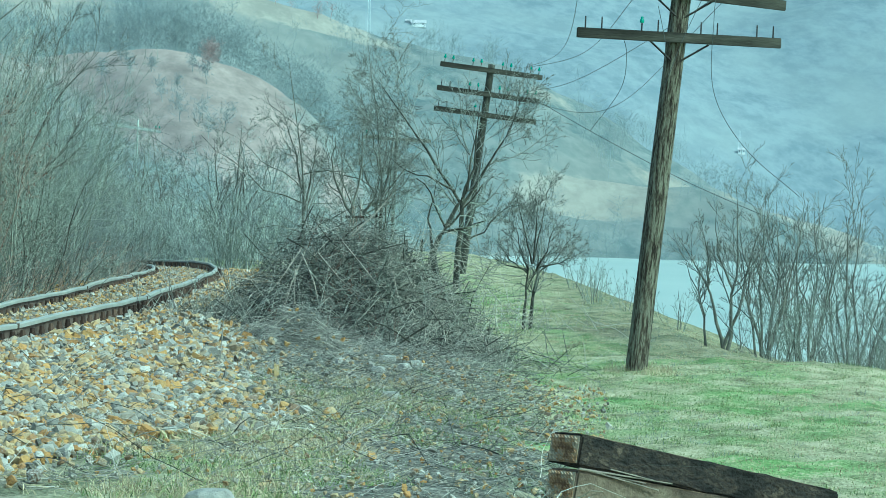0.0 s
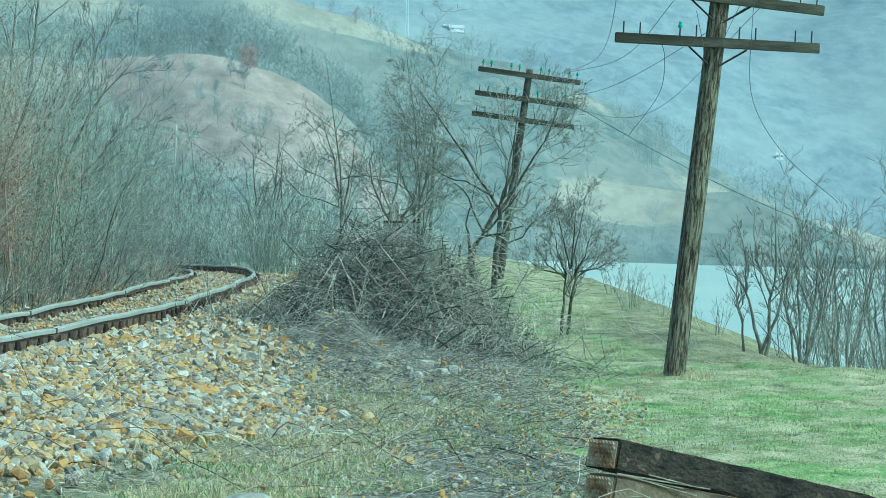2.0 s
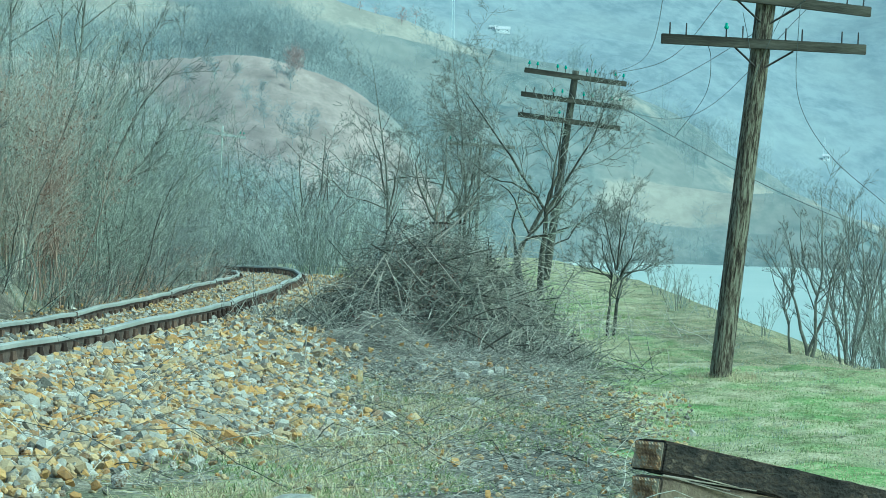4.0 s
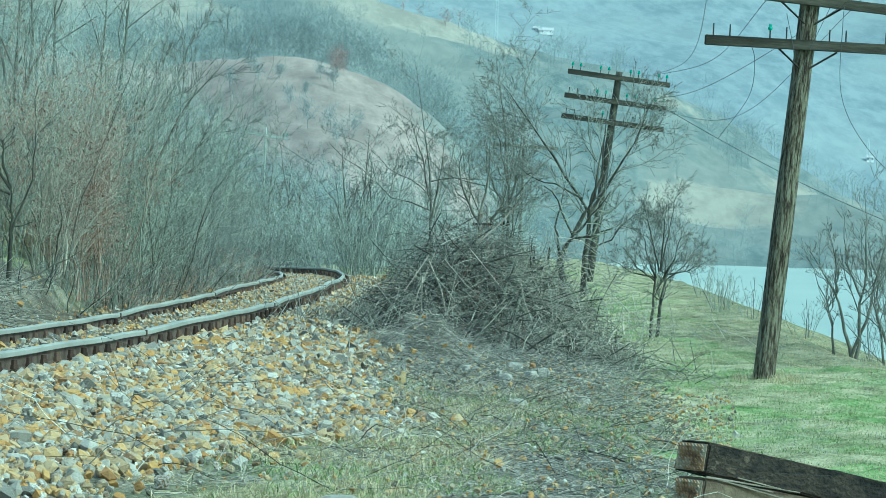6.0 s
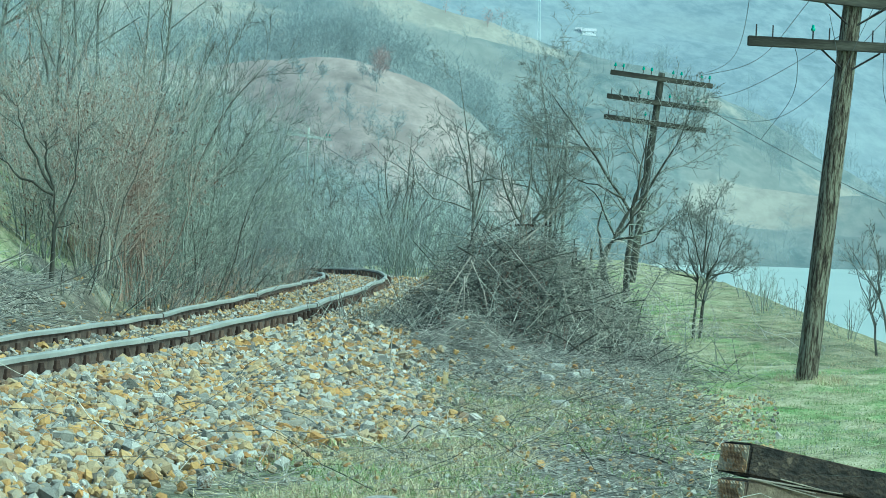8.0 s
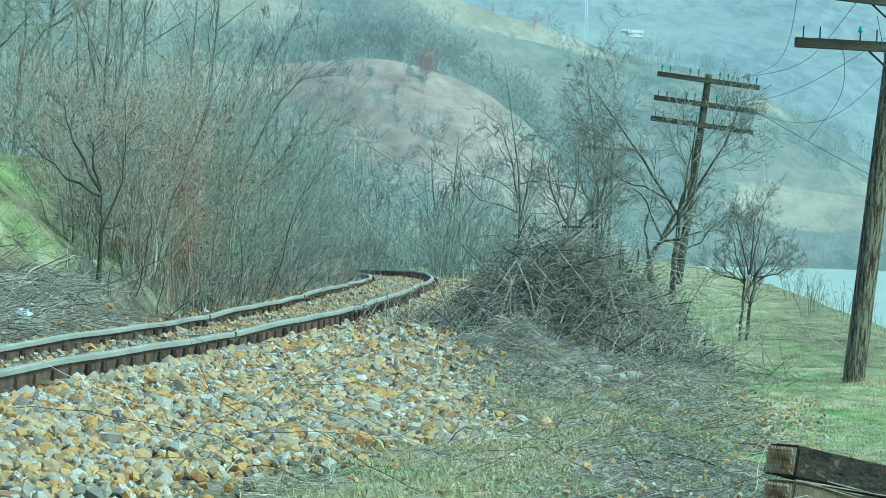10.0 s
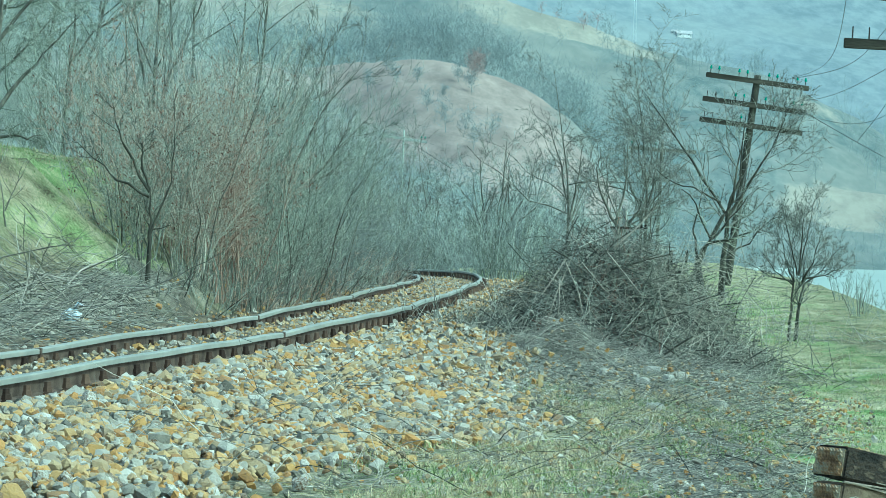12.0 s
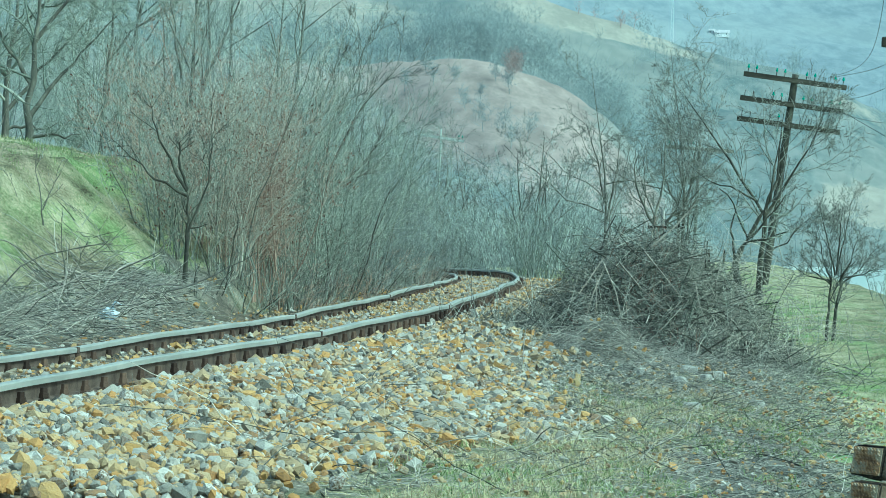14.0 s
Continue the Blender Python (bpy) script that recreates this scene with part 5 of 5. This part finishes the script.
field = lambda x, y: side_of(x, y) > field_edge(y) + 0.4 * fbm(x, y, 0.8)
tussocks("green_tussocks", 2200, 12, (3.0, 10.0, 23, 75), 0.045, M["grass"], "green grass tufts on the field", lambda x, y: field(x, y) & (side_of(x, y) < green_edge(x, y)) & (fbm(x, 0.35 * y, 0.9) > 0.0))
tussocks("straw_tussocks", 2600, 12, (3.0, 10.0, 23, 75), 0.042, M["straw"], "dry straw tufts on the field", lambda x, y: field(x, y) & (fbm(x, 0.35 * y, 0.9) < 0.35))
tussocks("dark_tussocks", 600, 12, (3.0, 10.0, 23, 75), 0.06, M["twig"], "dark withered tufts on the field", lambda x, y: field(x, y) & (fbm(x + 5, 0.35 * y, 1.0) > 0.25))
tussocks("pole_foot_tussocks", 60, 14, (5.9, 7.0, 44.3, 45.6), 0.1, M["straw"], "dry tufts round the foot of the pole", lambda x, y: np.hypot(x - 6.4, y - 44.95) < 0.5)
tussocks("verge_tussocks", 520, 14, (-1.0, 4.2, 19.5, 36), 0.12, M["straw"], "matted straw tufts on the verge", lambda x, y: (side_of(x, y) > ballast_edge(y)) & (side_of(x, y) < 4.2) & (fbm(x, y, 1.1) > 0.2))
tussocks("bank_tussocks", 700, 12, (-9.0, -3.5, 38, 64), 0.08, M["grass"], "rough green tufts on the grass bank", lambda x, y: (side_of(x, y) < -4.6) & (fbm(x, y, 0.9) > -0.2))

# ---- ballast ----
def ball(kind):
    bm = bmesh.new()
    if kind == "full":
        bmesh.ops.create_icosphere(bm, subdivisions=1, radius=1.0)
    else:
        bmesh.ops.create_cube(bm, size=1.25)
        bmesh.ops.triangulate(bm, faces=bm.faces[:])
    v, f = np.array([p.co[:] for p in bm.verts]), np.array([[q.index for q in p.verts] for p in bm.faces])
    bm.free()
    return v, f


ICO_V, ICO_F = ball("full")
LUMP_V, LUMP_F = ball("block")


def stone_shapes(n, size, form):
    """Broken stones: angular, uneven, of three different widths."""
    if len(form) == 8:
        V = form[None] * rng.uniform(0.55, 1.45, (n, 8, 3))
    else:
        V = np.clip(form[None] * rng.uniform(0.8, 1.4, (n, len(form), 1)), -0.72, 0.72)
    V = V * (size[:, None] * rng.uniform(0.7, 1.35, (n, 3)) * np.array([1.15, 1.15, 0.8]))[:, None, :]
    turn, tip = rng.uniform(0, 2 * math.pi, n), rng.normal(0, 0.6, (n, 2))
    c, s = np.cos(turn), np.sin(turn)
    o, e = np.zeros(n), np.ones(n)
    Rz = np.stack([np.stack([c, -s, o], -1), np.stack([s, c, o], -1), np.stack([o, o, e], -1)], 1)
    Rx = np.stack([np.stack([e, o, o], -1), np.stack([o, np.cos(tip[:, 0]), -np.sin(tip[:, 0])], -1), np.stack([o, np.sin(tip[:, 0]), np.cos(tip[:, 0])], -1)], 1)
    Ry = np.stack([np.stack([np.cos(tip[:, 1]), o, np.sin(tip[:, 1])], -1), np.stack([o, e, o], -1), np.stack([-np.sin(tip[:, 1]), o, np.cos(tip[:, 1])], -1)], 1)
    return np.einsum("nij,nkj->nki", Ry @ Rx @ Rz, V)


def scatter(count, s0, s1, y0, y1, keep):
    s, y = rng.uniform(s0, s1, count), rng.uniform(y0, y1, count)
    ok = keep(s, y)
    s, y = s[ok], y[ok]
    return s + rail_x(y), y


def ballast():
    ragged = lambda s, y: (s < ballast_edge(y) + 0.15 * np.sin(y * 2.3) + rng.normal(0, 0.2, len(s))) & (np.hypot(s + rail_x(y) - 1.75, (y - 40) * 0.6) > 0.75)
    spots = [scatter(46000, 0.12, 3.9, 18, 40, ragged), scatter(7000, 0.12, 2.2, 40, 75, lambda s, y: s < 1.4 + rng.normal(0, 0.3, len(s))), scatter(15000, -1.42, -0.1, 24, 118, lambda s, y: s < 9),
             scatter(2500, -2.9, -1.6, 28, 80, lambda s, y: s < 9), scatter(3500, 0.1, 3.0, 75, 110, lambda s, y: s < 9), scatter(4200, 2.3, 5.9, 20, 42, lambda s, y: (s < field_edge(y)) & (s > 3.9) | (y > 31) | (rng.random(len(s)) < 0.6))]
    x, y = np.concatenate([p[0] for p in spots]), np.concatenate([p[1] for p in spots])
    n = len(x)
    size = np.minimum(0.027 * rng.lognormal(0, 0.38, n), 0.068)
    size[(x - rail_x(y) < 0.05)] *= 0.72
    size[-len(spots[-1][0]):] *= 0.5
    V = stone_shapes(n, size, ICO_V)
    s = x - rail_x(y)
    rest = ground_z(x, y) + size * 0.15 + rng.uniform(-0.01, 0.05, n) + 0.015 * (s > 0.3) * (s < 2) - 0.03 * (s < 0.05)
    near = (y > 24.5) & (y < 25.4) & (s > 0.2) & (s < 2.6)
    near &= np.cumsum(near) <= 300
    base = thing("ballast", (0, 0, 0), "loose grey and ochre broken track ballast stones", "ballast", kind="structure")
    C = np.stack([x, y, rest], 1)
    simple = (y > 33) | (s < 0.05) | (size < 0.02)
    for pick, shapes, faces in ((~near & ~simple, V, ICO_F), (~near & simple, stone_shapes(n, size, LUMP_V), LUMP_F)):
        W = (shapes + C[:, None])[pick].reshape(-1, 3)
        F = (faces[None] + shapes.shape[1] * np.arange(int(pick.sum()))[:, None, None]).reshape(-1, 3)
        child("loose_stones", mesh_from("loose_stones", W, F, M["stone"]), base, "grey, white and ochre broken stones", "stuff")
    shapes = [mesh_from("stone", v, ICO_F, M["stone_one"]) for v in V[near][:40]]
    for j, c in enumerate(C[near]):
        child("stone", shapes[j % len(shapes)], base, at=pose(*c, 0, 0, rng.uniform(0, 360)))


ballast()


# ---- woods on the far hills ----
def far_wood(name, grid, count, lo, hi, r, mat, label, keep, strokes=40, loose=0.06):
    """Bare woods scattered over a hillside, in one mesh."""
    xs, v, X, Y, Z, cover = grid
    k, n = X.shape
    j, i = rng.integers(0, int(k * 0.84), count * 30), rng.integers(0, n, count * 30)
    ok = keep(X[j, i], v[j], cover[j, i])
    clump = fbm(X[j, i] / (hi * 0.9), v[j] * 22, 0.55) > 0.15
    ok &= clump | (rng.random(len(ok)) < loose)
    j, i = j[ok][:count], i[ok][:count]
    m = len(j)
    start = np.stack([X[j, i], Y[j, i], Z[j, i] - 0.2], 1) + rng.normal(0, 0.4, (m, 3)) * np.array([1, 1, 0])
    h = rng.uniform(lo, hi, m)
    stem = limbs(start, np.tile([0, 0, 1.0], (m, 1)) + rng.normal(0, 0.08, (m, 3)), h * 0.8, np.full(m, r * 2), np.full(m, r), 3, 0.08, 0.05)
    who = np.repeat(np.arange(m), strokes)
    n = len(who)
    f = rng.uniform(0.25, 1.0, n)[:, None]
    at = start[who] * (1 - f) + stem[0][who, -1] * f
    at = at + rng.normal(0, 0.14, (n, 3)) * h[who][:, None] * np.array([1, 1, 0.6])
    at[:, 2] = start[who][:, 2] + np.abs(at[:, 2] - start[who][:, 2]) + 0.12 * h[who]
    way = np.stack([rng.normal(0, 0.7, n), rng.normal(0, 0.7, n), rng.uniform(0.1, 1.0, n)], 1)
    fine = limbs(at, way, h[who] * rng.uniform(0.1, 0.26, n), np.full(n, r), np.full(n, r * 0.6), 2, 0.0, 0.0)
    tagged(new(name, merged([stem, fine], name, mat, 3)), label, "wood", kind="stuff")


# Twig colours lifted towards the hills' tint: haze painted into the wood.
hazy = material("haze_tint_twigs", [(0.1, (0.23, 0.285, 0.3)), (0.5, (0.32, 0.375, 0.385)), (0.9, (0.42, 0.465, 0.465))], by="island")
hazy_red = material("haze_tint_red_twigs", [(0.1, (0.33, 0.26, 0.255)), (0.5, (0.45, 0.345, 0.33)), (0.9, (0.54, 0.44, 0.42))], by="island")
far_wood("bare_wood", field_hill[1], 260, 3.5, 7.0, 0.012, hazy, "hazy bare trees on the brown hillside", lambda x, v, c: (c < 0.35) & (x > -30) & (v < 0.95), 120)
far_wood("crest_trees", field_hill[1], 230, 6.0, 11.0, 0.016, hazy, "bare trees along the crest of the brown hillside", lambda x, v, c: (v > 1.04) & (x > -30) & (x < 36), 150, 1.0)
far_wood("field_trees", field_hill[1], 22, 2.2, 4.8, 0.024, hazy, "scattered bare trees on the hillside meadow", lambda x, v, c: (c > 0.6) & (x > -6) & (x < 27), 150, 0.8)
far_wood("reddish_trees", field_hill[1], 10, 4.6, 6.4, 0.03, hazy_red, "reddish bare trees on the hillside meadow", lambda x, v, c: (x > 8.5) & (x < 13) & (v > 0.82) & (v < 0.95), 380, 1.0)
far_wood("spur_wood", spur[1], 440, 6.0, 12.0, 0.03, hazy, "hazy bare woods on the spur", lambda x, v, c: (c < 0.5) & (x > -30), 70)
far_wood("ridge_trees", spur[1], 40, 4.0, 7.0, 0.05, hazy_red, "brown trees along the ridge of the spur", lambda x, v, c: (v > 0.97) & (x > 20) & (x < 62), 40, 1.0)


# ---- houses and masts on the slopes ----
def spot(grid, x, share):
    xs, v, X, Y, Z, cover = grid
    i, j = int(np.argmin(np.abs(xs - x))), int(np.argmin(np.abs(v - share)))
    return float(X[j, i]), float(Y[j, i]), float(Z[j, i])


def house(at, w, d, h, label, turn=0):
    t = thing("house", (at[0], at[1], at[2] - 1.0), label, "house", "white houses on the far slope", turn=turn)
    part("wall", box(w, d, h + 1, (0, 0, (h + 1) / 2)), M["house_wall"], t, "white rendered wall")
    bm = bmesh.new()
    a, b, z0, z1 = w / 2 + 0.5, d / 2 + 0.5, h + 1, h + 1 + d * 0.35
    vs = [bm.verts.new(p) for p in ((-a, -b, z0), (a, -b, z0), (a, b, z0), (-a, b, z0), (-a, 0, z1), (a, 0, z1))]
    for f in ((0, 1, 5, 4), (2, 3, 4, 5), (1, 2, 5), (3, 0, 4), (3, 2, 1, 0)):
        bm.faces.new([vs[q] for q in f])
    part("roof", bm, M["house_roof"], t, "pale metal roof")
    for q in (-w * 0.3, w * 0.3):
        part("window", box(0.6, 0.1, 0.7, (q, -d / 2 - 0.04, 1 + h * 0.55)), M["pane"], t, "dark window")


def mast(at, height):
    t = thing("mast", (at[0], at[1], at[2] - 1.0), "tall pale steel mast on the far slope", "mast", "masts on the far slope")
    for q in range(3):
        a = q * 2.1
        rod([(math.cos(a) * 1.2, math.sin(a) * 1.2, 0), (math.cos(a) * 0.3, math.sin(a) * 0.3, height)], [0.14, 0.1], M["mast"], "leg", t, sides=5)
    for q in range(1, 14):
        f = q / 14
        rr = 1.2 - 0.9 * f
        rod([(rr, 0, f * height), (-rr * 0.5, rr * 0.86, (f + 0.05) * height)], [0.06, 0.06], M["mast"], "brace", t, sides=4)


# ---- small things ----
def rock(at, size, label, seed, squash=0.6, mat="rock_white", name="rock"):
    bm = bmesh.new()
    bmesh.ops.create_icosphere(bm, subdivisions=3, radius=1.0)
    for v in bm.verts:
        n = v.co.normalized()
        k = 1 + 0.28 * noise.noise(n * 1.3 + Vector((seed, 0, 0))) + 0.1 * noise.noise(n * 4 + Vector((0, seed, 0)))
        q = n * k
        v.co = Vector((max(-0.85, min(0.85, q.x)) * size, max(-0.85, min(0.85, q.y)) * size * 0.8, max(-0.6, min(0.72, q.z)) * size * squash))
    me = bpy.data.meshes.new(name)
    bm.to_mesh(me)
    bm.free()
    me.materials.append(M[mat])
    ob = new(name, me)
    ob.matrix_world = pose(at[0], at[1], float(ground_z(at[0], at[1])) + size * squash * 0.35, 0, 0, seed * 57)
    tagged(ob, label, "rock", "pale rocks on the verge")


rock((0.42, 19.2), 0.17, "large pale rock in the dry grass", 1)
for i, (x, y, sz) in enumerate(((2.48, 35.6, 0.1), (2.62, 35.2, 0.07), (2.75, 35.5, 0.09), (2.35, 35.0, 0.08), (2.95, 33.2, 0.09), (3.3, 38, 0.1), (2.2, 31.0, 0.1), (2.1, 36.8, 0.09))):
    rock((x, y), sz, "pale stone among twigs on the slope", i + 3, 0.75)
rock((-1.9, 25.6), 0.16, "flat ochre stone on the ballast", 21, 0.4, "tag")
rock((-1.55, 26.8), 0.15, "dark brown slab on the ballast", 25, 0.4, "sleeper")


def stake():
    """A broken, bleached stump beside the track."""
    t = thing("stake", place(1.28, 32.9), "short yellow broken wooden stake in the verge", "stake")
    part("post", box(0.05, 0.05, 0.24, (0, 0, 0.11), 0.006, 0.012), M["tag"], t)
    part("split_top", box(0.03, 0.04, 0.1, (0.01, 0, 0.26), 0.004, 0.012), M["rock_white"], t, "pale split wood")


def plastic_bag():
    bm = bmesh.new()
    bmesh.ops.create_icosphere(bm, subdivisions=4, radius=1.0)
    for v in bm.verts:
        n = v.co.normalized()
        k = 1 + 0.3 * noise.noise(n * 2.0) + 0.16 * abs(noise.noise(n * 6)) + 0.08 * abs(noise.noise(n * 14))
        v.co = Vector((n.x * 0.1, n.y * 0.09, n.z * 0.07)) * k
    t = thing("plastic_bag", (-3.58, 39.0, 0.48), "crumpled white and blue plastic bag on cut brush", "plastic bag")
    part("film", bm, M["bag"], t, "crumpled white plastic film")
    rod([(0.02, -0.02, 0.05), (0.08, -0.04, 0.14), (0.14, -0.02, 0.11)], [0.012, 0.02, 0.006], M["bag"], "handle", t, "twisted bag handle", 6)


stake()
plastic_bag()
ob = thing("wand", place(0.8, 34.6, 0.02), "thin pale upright dry stem on the verge", "stem")
rod([(0, 0, 0), (0.02, 0, 0.4), (0.06, 0, 0.75)], [0.006, 0.005, 0.003], M["straw_grey"], "stalk", ob, sides=5)
ob = thing("marker_stone", place(0.22, 107.5, 0.05), "small white marker stone beyond the rails", "marker stone")
part("post", box(0.12, 0.1, 0.42, (0, 0, 0.3), 0.015, 0.01), M["rock_white"], ob)
for x in (8.0, 8.45, 8.75):
    ob = thing("fence_post", place(x, 108.0), "thin dark fence post on the knoll", "fence post", "fence posts on the knoll")
    part("post", box(0.07, 0.07, 0.55, (0, 0, 0.25), 0.01, 0.01), M["beam_wood"], ob)
# half-hidden signal post behind the heap
ob = thing("signal_post", (5.6, 92.0, -0.05), "whitish weathered post with a dark crossbar behind the heap", "post")
rod([(0, 0, 0), (0.02, 0, 1.0), (0.0, 0, 2.0)], [0.06, 0.055, 0.05], M["rock_white"], "shaft", ob, "flaking white post", 8)
part("crossbar", box(0.95, 0.05, 0.06, (0.1, -0.07, 1.55), 0.006), M["beam_wood"], ob, "dark wooden crossbar")
for x in (0.42, 0.52):
    part("cap", box(0.06, 0.05, 0.09, (x, -0.07, 1.6), 0.01), M["beam_wood"], ob)

house((152.4, 2017.0, 105.4), 8, 5, 1.4, "long white house on the far wooded slope", turn=4)
house((147.2, 2019.0, 106.4), 3, 3, 1.6, "small white house on the far wooded slope", turn=-6)
house((298.0, 1781.0, 35.0), 3.5, 3, 1.6, "small white house above the lake", turn=-8)
mast((121.0, 1961.0, 97.0), 40.0)
mast((297.2, 1783.0, 35.0), 12.0)
